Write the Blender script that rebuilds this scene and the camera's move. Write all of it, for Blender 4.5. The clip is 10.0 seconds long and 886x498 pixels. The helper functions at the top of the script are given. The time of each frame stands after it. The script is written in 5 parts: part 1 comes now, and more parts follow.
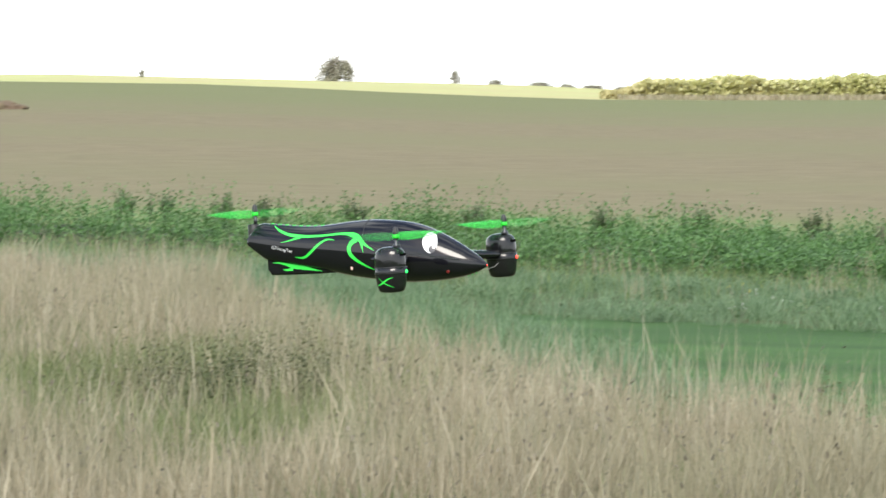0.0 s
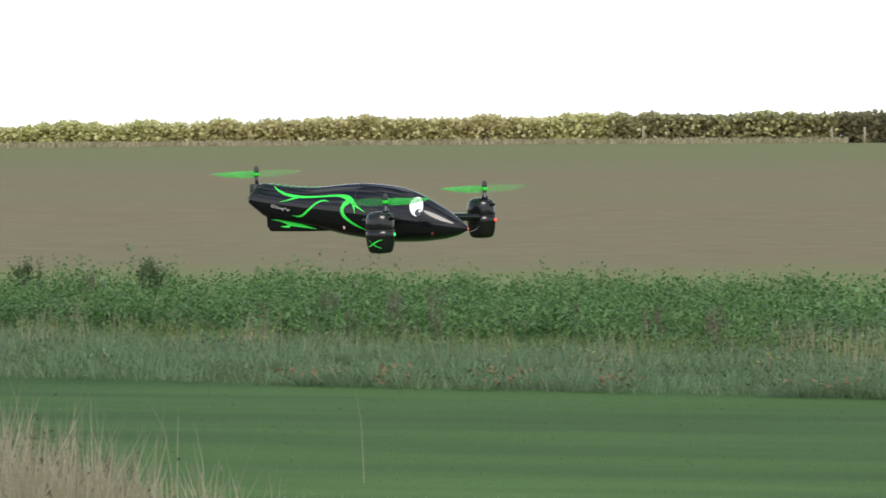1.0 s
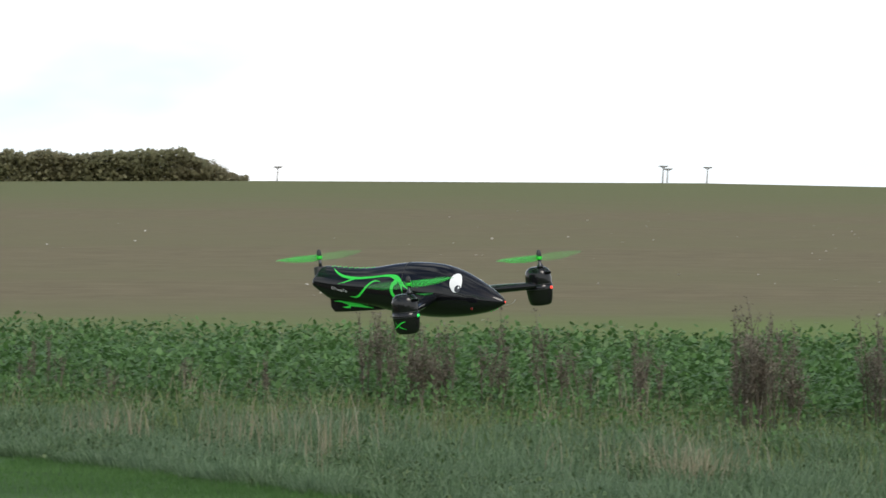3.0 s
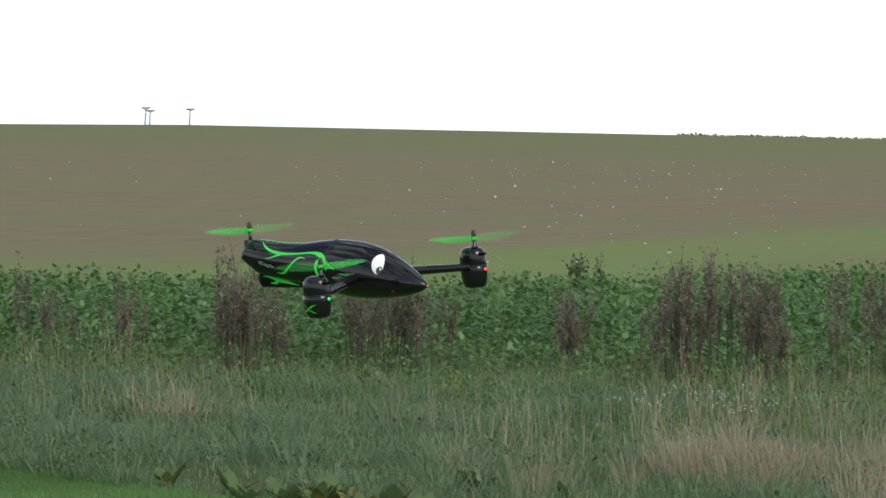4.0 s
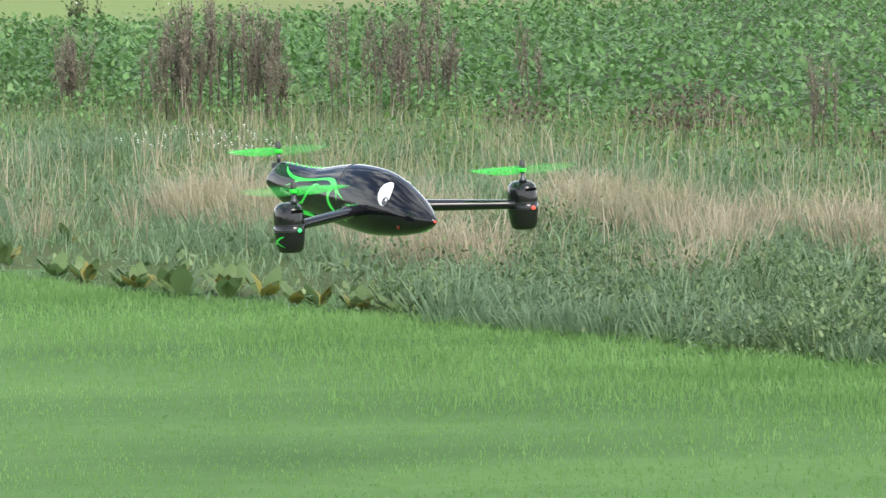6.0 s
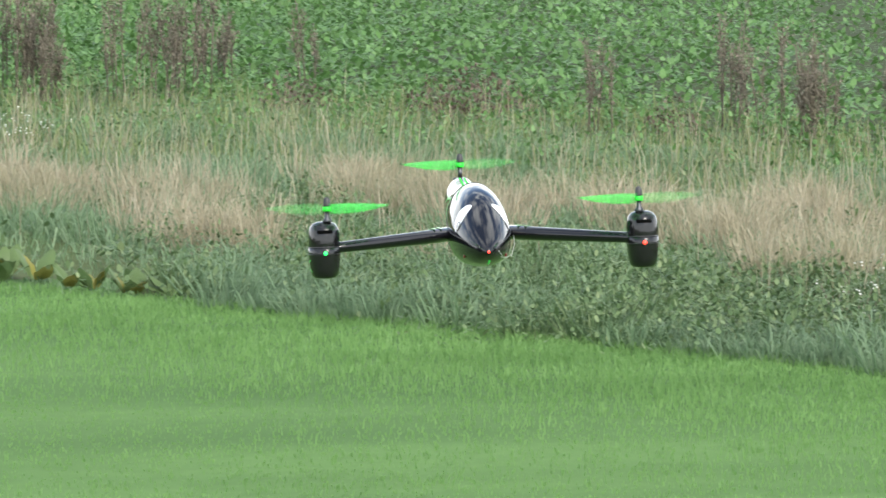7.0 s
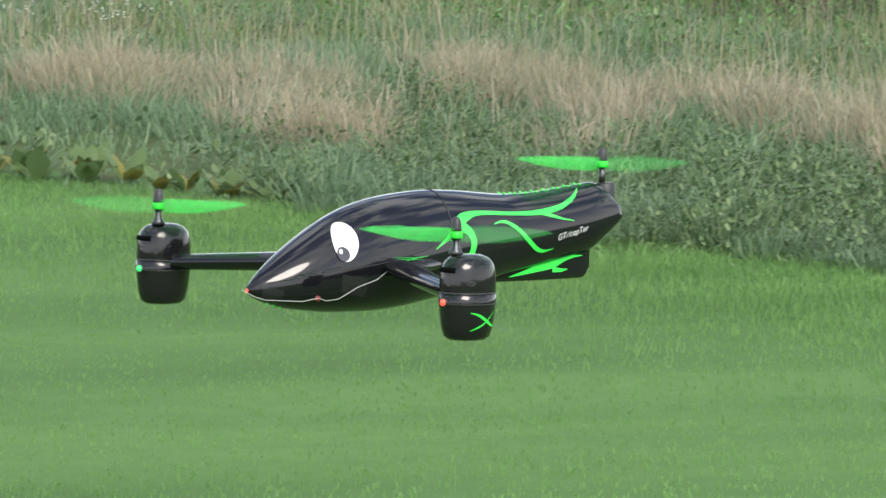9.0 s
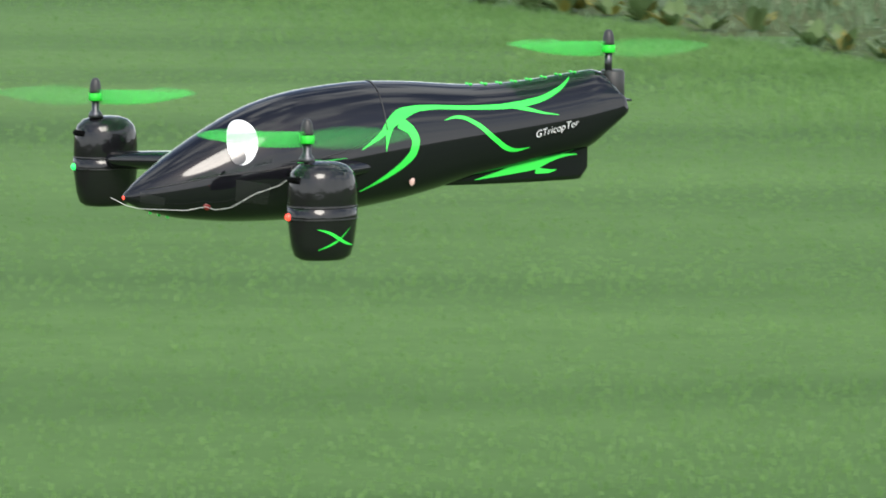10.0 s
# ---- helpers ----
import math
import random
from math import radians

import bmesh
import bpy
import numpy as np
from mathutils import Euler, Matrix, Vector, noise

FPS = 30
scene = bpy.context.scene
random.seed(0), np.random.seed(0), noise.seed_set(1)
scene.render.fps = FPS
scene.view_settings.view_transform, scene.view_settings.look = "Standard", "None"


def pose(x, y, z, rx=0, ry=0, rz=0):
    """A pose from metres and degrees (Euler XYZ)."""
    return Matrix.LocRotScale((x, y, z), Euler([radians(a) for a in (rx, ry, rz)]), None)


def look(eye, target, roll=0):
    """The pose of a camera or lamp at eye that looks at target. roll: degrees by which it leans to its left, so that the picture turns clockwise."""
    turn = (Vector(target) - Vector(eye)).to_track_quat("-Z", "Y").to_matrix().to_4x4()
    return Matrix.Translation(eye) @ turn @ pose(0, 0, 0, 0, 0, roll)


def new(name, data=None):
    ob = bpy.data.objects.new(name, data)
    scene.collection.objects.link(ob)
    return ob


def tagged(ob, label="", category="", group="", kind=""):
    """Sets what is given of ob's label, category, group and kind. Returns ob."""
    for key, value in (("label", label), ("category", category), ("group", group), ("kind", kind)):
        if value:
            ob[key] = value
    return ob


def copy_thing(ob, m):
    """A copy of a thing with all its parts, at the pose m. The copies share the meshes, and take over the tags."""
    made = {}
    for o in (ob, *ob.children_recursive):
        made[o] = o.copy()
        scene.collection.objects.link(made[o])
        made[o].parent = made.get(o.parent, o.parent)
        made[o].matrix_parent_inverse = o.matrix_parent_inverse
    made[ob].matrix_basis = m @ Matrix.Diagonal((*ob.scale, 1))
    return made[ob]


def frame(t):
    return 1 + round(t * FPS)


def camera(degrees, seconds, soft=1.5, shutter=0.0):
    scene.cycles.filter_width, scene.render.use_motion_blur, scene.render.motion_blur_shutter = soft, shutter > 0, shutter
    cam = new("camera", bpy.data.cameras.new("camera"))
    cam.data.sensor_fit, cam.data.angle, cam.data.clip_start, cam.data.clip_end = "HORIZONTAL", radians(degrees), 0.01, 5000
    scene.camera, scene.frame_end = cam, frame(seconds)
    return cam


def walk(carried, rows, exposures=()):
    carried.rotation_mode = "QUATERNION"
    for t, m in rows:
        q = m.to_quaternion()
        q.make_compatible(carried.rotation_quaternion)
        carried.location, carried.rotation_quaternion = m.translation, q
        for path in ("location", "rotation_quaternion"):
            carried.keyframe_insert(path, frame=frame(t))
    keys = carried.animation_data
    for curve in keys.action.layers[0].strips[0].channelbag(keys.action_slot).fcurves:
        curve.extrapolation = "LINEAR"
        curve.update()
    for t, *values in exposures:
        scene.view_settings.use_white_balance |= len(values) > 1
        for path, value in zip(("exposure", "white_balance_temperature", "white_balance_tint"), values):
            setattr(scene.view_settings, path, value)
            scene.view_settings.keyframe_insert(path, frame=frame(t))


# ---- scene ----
# ---------------------------------------------------------------- camera
def view(x, y, z, pan, tilt, roll):
    return pose(x, y, z, 90 + tilt, 0, -pan) @ pose(0, 0, 0, 0, 0, -roll)


CAMERA_ROWS = [
    (0.0, 0.000, 0.000, 1.650, -25.988, -1.674, -0.298),
    (0.3, 0.000, 0.000, 1.650, -22.994, -1.134, 0.011),
    (0.5, 0.000, 0.000, 1.650, -21.150, -1.263, 0.108),
    (0.7, 0.000, 0.000, 1.650, -19.051, -1.491, 0.079),
    (1.0, 0.000, 0.000, 1.650, -17.068, -1.122, 0.130),
    (1.3, 0.000, 0.000, 1.650, -14.499, -1.684, 0.158),
    (1.5, 0.000, 0.000, 1.650, -12.736, -1.742, 0.199),
    (1.8, 0.000, 0.000, 1.650, -12.117, -0.704, 0.023),
    (2.0, 0.000, 0.000, 1.650, -10.516, -0.607, -0.134),
    (2.2, 0.000, 0.000, 1.650, -8.651, -1.009, -0.202),
    (3.3, 0.000, 0.000, 1.650, -0.937, -0.609, 0.014),
    (3.5, 0.000, 0.000, 1.650, 0.497, -0.912, -0.023),
    (4.0, 0.000, 0.000, 1.650, 2.868, -1.340, 0.013),
    (4.5, 0.000, 0.000, 1.650, 4.874, -2.054, -0.032),
    (5.0, 0.000, 0.000, 1.650, 5.834, -2.855, 0.069),
    (5.5, 0.000, 0.000, 1.650, 7.851, -3.681, 0.111),
    (5.7, 0.000, 0.000, 1.650, 8.258, -3.989, 0.178),
    (6.8, 0.000, 0.000, 1.650, 9.936, -4.522, 0.032),
    (7.0, 0.013, 0.068, 1.650, 11.053, -4.488, -0.113),
    (7.5, 0.112, 0.569, 1.650, 12.922, -4.831, -0.247),
    (8.0, 0.224, 1.137, 1.650, 12.738, -5.057, -0.396),
    (8.5, 0.261, 1.327, 1.650, 12.270, -5.203, -0.330),
    (9.0, 0.267, 1.354, 1.650, 9.704, -5.964, 0.052),
    (9.3, 0.267, 1.354, 1.650, 7.076, -6.716, -0.010),
    (9.5, 0.267, 1.354, 1.650, 5.616, -7.385, 0.136),
    (9.7, 0.267, 1.354, 1.650, 3.702, -7.589, 0.054),
    (9.8, 0.267, 1.354, 1.650, 2.153, -7.352, 0.020),
    (9.9, 0.267, 1.354, 1.650, 1.097, -7.258, 0.007),
    (10.0, 0.267, 1.354, 1.650, -0.555, -7.206, 0.002),
]
cam = camera(10.0, 10.0, soft=1.5, shutter=0.1)
walk(cam, [(t, view(*r)) for t, *r in CAMERA_ROWS], exposures=[
    (0.0, 0.98), (0.3, 0.75), (0.5, 0.5), (1.0, 0.27), (2.2, 0.23), (3.5, -0.22), (4.0, -0.05), (4.5, 0.25), (5.0, 0.85), (5.5, 1.09), (7.5, 1.2), (9.0, 0.94), (10.0, 0.8)])

# ---------------------------------------------------------------- light
SUN_AZ, SUN_EL = 165.0, 42.0     # degrees: clockwise from +y, above the horizon
world = bpy.data.worlds.new("sky")
scene.world = world
world.use_nodes = True
wn, wl = world.node_tree.nodes, world.node_tree.links
wn.clear()
w_out, w_bg = wn.new("ShaderNodeOutputWorld"), wn.new("ShaderNodeBackground")
w_sky = wn.new("ShaderNodeTexSky")
w_sky.sky_type, w_sky.sun_disc = "NISHITA", False
w_sky.sun_elevation, w_sky.sun_rotation = radians(SUN_EL), radians(SUN_AZ)
w_sky.air_density, w_sky.dust_density = 1.0, 2.0
w_co, w_map = wn.new("ShaderNodeTexCoord"), wn.new("ShaderNodeMapping")
w_map.inputs["Scale"].default_value = (1.0, 1.0, 2.0)
w_noise, w_ramp, w_mix = wn.new("ShaderNodeTexNoise"), wn.new("ShaderNodeValToRGB"), wn.new("ShaderNodeMix")
w_noise.inputs["Scale"].default_value, w_noise.inputs["Detail"].default_value = 4.0, 5.0
w_noise.inputs["Roughness"].default_value = 0.55
w_ramp.color_ramp.elements[0].position, w_ramp.color_ramp.elements[1].position = 0.47, 0.62
w_ramp.color_ramp.elements[0].color = (0.0, 0.0, 0.0, 1)
w_mix.data_type = "RGBA"
w_bg.inputs["Strength"].default_value = 0.14
# cloud cover: closed towards the horizon, broken with blue overhead
w_sep, w_rng, w_add = wn.new("ShaderNodeSeparateXYZ"), wn.new("ShaderNodeMapRange"), wn.new("ShaderNodeMath")
w_rng.inputs["From Min"].default_value, w_rng.inputs["From Max"].default_value = 0.07, 0.32
w_rng.inputs["To Min"].default_value, w_rng.inputs["To Max"].default_value = 1.0, 0.0
w_add.operation, w_add.use_clamp = "ADD", True
# thin blue veils between the white
w_map2, w_veil, w_tone, w_cloud = wn.new("ShaderNodeMapping"), wn.new("ShaderNodeTexNoise"), wn.new("ShaderNodeValToRGB"), wn.new("ShaderNodeMix")
w_map2.inputs["Scale"].default_value = (1.0, 1.0, 2.6)
w_veil.inputs["Scale"].default_value, w_veil.inputs["Detail"].default_value = 13.0, 4.0
w_tone.color_ramp.elements[0].position, w_tone.color_ramp.elements[1].position = 0.4, 0.72
w_cloud.data_type = "RGBA"
w_cloud.inputs["A"].default_value, w_cloud.inputs["B"].default_value = (9.6, 9.7, 9.8, 1), (6.7, 7.7, 8.1, 1)
wl.new(w_co.outputs["Generated"], w_map.inputs["Vector"])
wl.new(w_map.outputs["Vector"], w_noise.inputs["Vector"])
wl.new(w_noise.outputs["Fac"], w_ramp.inputs["Fac"])
wl.new(w_co.outputs["Generated"], w_sep.inputs["Vector"])
wl.new(w_sep.outputs["Z"], w_rng.inputs["Value"])
wl.new(w_rng.outputs["Result"], w_add.inputs[0])
wl.new(w_ramp.outputs["Color"], w_add.inputs[1])
wl.new(w_add.outputs[0], w_mix.inputs["Factor"])
wl.new(w_co.outputs["Generated"], w_map2.inputs["Vector"])
wl.new(w_map2.outputs["Vector"], w_veil.inputs["Vector"])
wl.new(w_veil.outputs["Fac"], w_tone.inputs["Fac"])
wl.new(w_tone.outputs["Color"], w_cloud.inputs["Factor"])
wl.new(w_sky.outputs["Color"], w_mix.inputs["A"])
wl.new(w_cloud.outputs["Result"], w_mix.inputs["B"])
wl.new(w_mix.outputs["Result"], w_bg.inputs["Color"])
wl.new(w_bg.outputs["Background"], w_out.inputs["Surface"])

sun_data = bpy.data.lights.new("sun", "SUN")
sun_data.energy, sun_data.angle, sun_data.color = 1.8, radians(26), (1.0, 0.95, 0.87)
sun = new("sun", sun_data)
sa, se = radians(SUN_AZ), radians(SUN_EL)
sun.matrix_world = look((60 * math.sin(sa) * math.cos(se), 60 * math.cos(sa) * math.cos(se), 60 * math.sin(se)), (0, 0, 0))


# ---------------------------------------------------------------- materials
def material(name, color, rough=0.5, metal=0.0, coat=0.0, spec=0.5, emit=None, strength=0.0, translucent=0.0):
    m = bpy.data.materials.new(name)
    m.use_nodes = True
    b = m.node_tree.nodes["Principled BSDF"]
    b.inputs["Base Color"].default_value = (*color, 1)
    b.inputs["Roughness"].default_value, b.inputs["Metallic"].default_value = rough, metal
    b.inputs["Coat Weight"].default_value, b.inputs["Coat Roughness"].default_value = coat, 0.03
    b.inputs["Specular IOR Level"].default_value = spec
    if emit:
        b.inputs["Emission Color"].default_value, b.inputs["Emission Strength"].default_value = (*emit, 1), strength
    if translucent:
        n, l = m.node_tree.nodes, m.node_tree.links
        tr, mx = n.new("ShaderNodeBsdfTranslucent"), n.new("ShaderNodeMixShader")
        tr.inputs["Color"].default_value = (*color, 1)
        mx.inputs["Fac"].default_value = translucent
        l.new(b.outputs[0], mx.inputs[1])
        l.new(tr.outputs[0], mx.inputs[2])
        l.new(mx.outputs[0], n["Material Output"].inputs["Surface"])
    return m


def ramp(m, fac, stops):
    r = m.node_tree.nodes.new("ShaderNodeValToRGB")
    e = r.color_ramp.elements
    while len(e) < len(stops):
        e.new(0.5)
    for el, (p, c) in zip(e, stops):
        el.position, el.color = p, (*c, 1)
    m.node_tree.links.new(fac, r.inputs["Fac"])
    return r.outputs["Color"]


def noise_tex(m, scale, detail=4.0, rough=0.55, stretch=(1, 1, 1)):
    n, l = m.node_tree.nodes, m.node_tree.links
    g, mp, t = n.new("ShaderNodeNewGeometry"), n.new("ShaderNodeMapping"), n.new("ShaderNodeTexNoise")
    mp.inputs["Scale"].default_value = stretch
    t.inputs["Scale"].default_value, t.inputs["Detail"].default_value, t.inputs["Roughness"].default_value = scale, detail, rough
    l.new(g.outputs["Position"], mp.inputs["Vector"])
    l.new(mp.outputs["Vector"], t.inputs["Vector"])
    return t.outputs["Fac"]


def mixed(m, fac, a, b, mode="MIX"):
    n, l = m.node_tree.nodes, m.node_tree.links
    x = n.new("ShaderNodeMix")
    x.data_type, x.blend_type = "RGBA", mode
    for key, v in (("Factor", fac), ("A", a), ("B", b)):
        if isinstance(v, (int, float)):
            x.inputs[key].default_value = v
        elif isinstance(v, tuple):
            x.inputs[key].default_value = (*v, 1)
        else:
            l.new(v, x.inputs[key])
    return x.outputs["Result"]


def bumped(m, height, strength, distance):
    n, l = m.node_tree.nodes, m.node_tree.links
    b = n.new("ShaderNodeBump")
    b.inputs["Strength"].default_value, b.inputs["Distance"].default_value = strength, distance
    l.new(height, b.inputs["Height"])
    l.new(b.outputs["Normal"], n["Principled BSDF"].inputs["Normal"])


def base(m, socket):
    m.node_tree.links.new(socket, m.node_tree.nodes["Principled BSDF"].inputs["Base Color"])
    for t in m.node_tree.nodes:
        if t.type == "BSDF_TRANSLUCENT":
            m.node_tree.links.new(socket, t.inputs["Color"])
    return m


def by_distance(m, y0, y1, wobble=2.0, slant=0.0):
    """0 to 1 between two distances up the field, with an uneven edge."""
    n, l = m.node_tree.nodes, m.node_tree.links
    g, sp, ad, mr = n.new("ShaderNodeNewGeometry"), n.new("ShaderNodeSeparateXYZ"), n.new("ShaderNodeMath"), n.new("ShaderNodeMapRange")
    ad.operation = "MULTIPLY_ADD"
    ad.inputs[1].default_value = wobble
    mr.interpolation_type = "SMOOTHSTEP"
    mr.inputs["From Min"].default_value, mr.inputs["From Max"].default_value = y0 + wobble / 2, y1 + wobble / 2
    l.new(g.outputs["Position"], sp.inputs["Vector"])
    l.new(noise_tex(m, 0.25, 3.0), ad.inputs[0])
    sl = n.new("ShaderNodeMath")
    sl.operation = "MULTIPLY_ADD"
    sl.inputs[1].default_value = slant
    l.new(sp.outputs["X"], sl.inputs[0])
    l.new(sp.outputs["Y"], sl.inputs[2])
    l.new(sl.outputs[0], ad.inputs[2])
    l.new(ad.outputs[0], mr.inputs["Value"])
    return mr.outputs["Result"]


def blades(name, stops, patch, patch_fac=0.5, patch_scale=0.6, rough=0.55, translucent=0.3, stretch=(1, 1, 1), deep=None):
    """Leaves and blades: a colour for each one, with drifts of another colour over metres."""
    m = material(name, stops[0][1], rough, spec=0.3, translucent=translucent)
    g = m.node_tree.nodes.new("ShaderNodeNewGeometry")
    c = ramp(m, g.outputs["Random Per Island"], stops)
    f = ramp(m, noise_tex(m, patch_scale, 3.0, 0.55, stretch), [(0.42, (0, 0, 0)), (0.62, (patch_fac,) * 3)])
    c = mixed(m, f, c, patch)
    # deep dims the far lawn: duller daylight painted into the blade colour
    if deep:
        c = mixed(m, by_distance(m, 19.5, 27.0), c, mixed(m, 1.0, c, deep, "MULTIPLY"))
    return base(m, c)


def ground_material(name, stops, scale, fine, patch=None, stretch=(1, 1, 1), bump=0.02, rough=0.95, deep=None, bands=()):
    m = material(name, stops[0][1], rough, spec=0.15)
    c = ramp(m, noise_tex(m, fine, 6.0, 0.65), stops)
    if patch:
        f = ramp(m, noise_tex(m, scale, 4.0, 0.5, stretch), [(0.4, (0, 0, 0)), (0.65, (0.8,) * 3)])
        c = mixed(m, f, c, patch)
    # deep does this to the turf too: duller daylight out there, painted in
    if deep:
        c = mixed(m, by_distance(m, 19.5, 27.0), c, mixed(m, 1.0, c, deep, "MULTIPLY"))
    for y0, y1, tint, k, *slanted in bands:
        x = m.node_tree.nodes.new("ShaderNodeMath")
        x.operation = "MULTIPLY"
        x.inputs[1].default_value = k
        if slanted:
            # a strip of growth that runs aslant over the slope
            a, b, slant = slanted
            x.operation = "MULTIPLY_ADD"
            y = m.node_tree.nodes.new("ShaderNodeMath")
            y.operation = "MULTIPLY"
            m.node_tree.links.new(by_distance(m, y0, y1, 4.0, slant), y.inputs[0])
            m.node_tree.links.new(by_distance(m, a, b, 4.0, slant), y.inputs[1])
            m.node_tree.links.new(y.outputs[0], x.inputs[0])
            x.inputs[2].default_value = 0.0
        else:
            m.node_tree.links.new(by_distance(m, y0, y1, abs(y1 - y0) * 0.8), x.inputs[0])
        c = mixed(m, x.outputs[0], c, tint)
    bumped(m, noise_tex(m, fine, 6.0, 0.7), 0.8, bump)
    return base(m, c)


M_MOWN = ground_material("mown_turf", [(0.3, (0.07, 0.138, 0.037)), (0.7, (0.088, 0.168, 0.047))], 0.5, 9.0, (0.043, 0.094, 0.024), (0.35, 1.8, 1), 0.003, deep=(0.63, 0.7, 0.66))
M_VERGE = ground_material("verge_soil", [(0.3, (0.035, 0.06, 0.02)), (0.7, (0.075, 0.105, 0.035))], 0.6, 8.0, (0.07, 0.08, 0.033))
M_CROP = ground_material("crop_soil", [(0.3, (0.02, 0.035, 0.012)), (0.7, (0.05, 0.06, 0.025))], 0.5, 6.0)
M_STUBBLE = ground_material("bare_field", [(0.3, (0.132, 0.111, 0.062)), (0.7, (0.184, 0.158, 0.092))], 0.035, 1.3, (0.15, 0.142, 0.072), (0.25, 1.7, 1), 0.05,
                            bands=((66, 56, (0.13, 0.175, 0.055), 0.85), (135, 205, (0.13, 0.145, 0.06), 0.85), (43, 48, (0.135, 0.19, 0.055), 0.75, 60, 54, -2.05)))
M_HEAP = ground_material("dug_soil", [(0.3, (0.09, 0.065, 0.045)), (0.7, (0.16, 0.12, 0.085))], 1.0, 4.0, (0.17, 0.14, 0.08))
M_FAR = ground_material("far_field", [(0.3, (0.32, 0.35, 0.13)), (0.7, (0.42, 0.43, 0.2))], 0.05, 0.5, (0.38, 0.32, 0.17), (0.3, 1, 1))

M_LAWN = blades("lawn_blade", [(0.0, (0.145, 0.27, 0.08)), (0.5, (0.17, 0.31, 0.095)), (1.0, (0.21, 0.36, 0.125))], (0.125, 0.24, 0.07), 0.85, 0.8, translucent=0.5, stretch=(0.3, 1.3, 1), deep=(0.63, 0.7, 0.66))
M_GREEN = blades("verge_blade", [(0.0, (0.075, 0.135, 0.055)), (0.5, (0.14, 0.225, 0.11)), (1.0, (0.25, 0.345, 0.2))], (0.165, 0.245, 0.145), 0.7, 0.8, translucent=0.45)
M_ROUGH = blades("rough_blade", [(0.0, (0.1, 0.14, 0.05)), (0.6, (0.17, 0.21, 0.085)), (1.0, (0.27, 0.28, 0.14))], (0.22, 0.22, 0.12), 0.6, 0.6, translucent=0.4)
M_DRY = blades("dry_blade", [(0.0, (0.245, 0.208, 0.132)), (0.5, (0.36, 0.316, 0.215)), (1.0, (0.49, 0.44, 0.325))], (0.21, 0.215, 0.12), 0.5, 0.5, translucent=0.4)
M_LEAF = blades("crop_leaf", [(0.0, (0.055, 0.12, 0.03)), (0.5, (0.095, 0.2, 0.053)), (1.0, (0.175, 0.31, 0.115))], (0.07, 0.14, 0.042), 0.5, 0.35, 0.45, 0.4)
M_DOCK = blades("dock_leaf", [(0.0, (0.08, 0.14, 0.045)), (0.85, (0.15, 0.22, 0.085)), (1.0, (0.22, 0.22, 0.06))], (0.09, 0.13, 0.05), 0.4, 1.2, 0.4, 0.4)
M_HERB = blades("herb_leaf", [(0.0, (0.05, 0.095, 0.033)), (0.6, (0.11, 0.175, 0.07)), (1.0, (0.2, 0.26, 0.125))], (0.08, 0.12, 0.045), 0.6, 0.9, 0.5, 0.35)
M_YELLOW = blades("yellow_leaf", [(0.0, (0.17, 0.185, 0.04)), (1.0, (0.24, 0.21, 0.05))], (0.16, 0.14, 0.05), 0.4, 2.0, 0.45)
M_REDLEAF = blades("reddened_leaf", [(0.0, (0.17, 0.1, 0.05)), (0.6, (0.25, 0.15, 0.08)), (1.0, (0.22, 0.2, 0.09))], (0.19, 0.15, 0.075), 0.4, 1.5, 0.5)
M_MARGIN = blades("margin_blade", [(0.0, (0.085, 0.14, 0.04)), (0.6, (0.15, 0.225, 0.075)), (1.0, (0.25, 0.3, 0.12))], (0.2, 0.215, 0.1), 0.6, 1.1, translucent=0.4)
M_THICKET = blades("thicket_leaf", [(0.0, (0.065, 0.08, 0.034)), (0.6, (0.115, 0.13, 0.06)), (1.0, (0.19, 0.195, 0.1))], (0.1, 0.09, 0.05), 0.5, 1.5, 0.6, 0.3)
M_BROWN = blades("brown_leaf", [(0.0, (0.075, 0.052, 0.04)), (0.6, (0.12, 0.088, 0.068)), (1.0, (0.18, 0.14, 0.11))], (0.12, 0.1, 0.06), 0.4, 1.5, 0.7)
M_SEED = blades("seed_head", [(0.0, (0.11, 0.094, 0.07)), (0.6, (0.185, 0.162, 0.122)), (1.0, (0.3, 0.27, 0.21))], (0.12, 0.115, 0.075), 0.4, 1.0, 0.8, 0.35)
M_STEM = material("dry_stem", (0.125, 0.106, 0.078), 0.8)
M_PETAL = material("petal", (0.8, 0.8, 0.76), 0.6)
M_PETAL_Y = material("yellow_petal", (0.75, 0.6, 0.05), 0.6)
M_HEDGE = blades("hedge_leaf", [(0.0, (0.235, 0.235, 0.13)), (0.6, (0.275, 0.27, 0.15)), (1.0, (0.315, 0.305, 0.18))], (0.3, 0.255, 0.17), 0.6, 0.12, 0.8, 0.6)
# lit copy of the hedge leaf: sunshine on the left stretch painted into its colour
M_HEDGE_SUN = blades("hedge_leaf_painted_sun", [(0.0, (0.46, 0.47, 0.2)), (0.6, (0.6, 0.6, 0.29)), (1.0, (0.72, 0.69, 0.4))], (0.52, 0.44, 0.24), 0.6, 0.12, 0.6, 0.4)
M_TREE = blades("tree_leaf", [(0.0, (0.3, 0.3, 0.23)), (1.0, (0.46, 0.44, 0.35))], (0.38, 0.35, 0.28), 0.5, 0.2, 0.6, 0.4)
M_BARK = material("bark", (0.09, 0.07, 0.05), 0.9)
M_POST = material("grey_post", (0.3, 0.27, 0.22), 0.9)
M_STONE = material("chalk_stone", (0.6, 0.57, 0.52), 0.9)

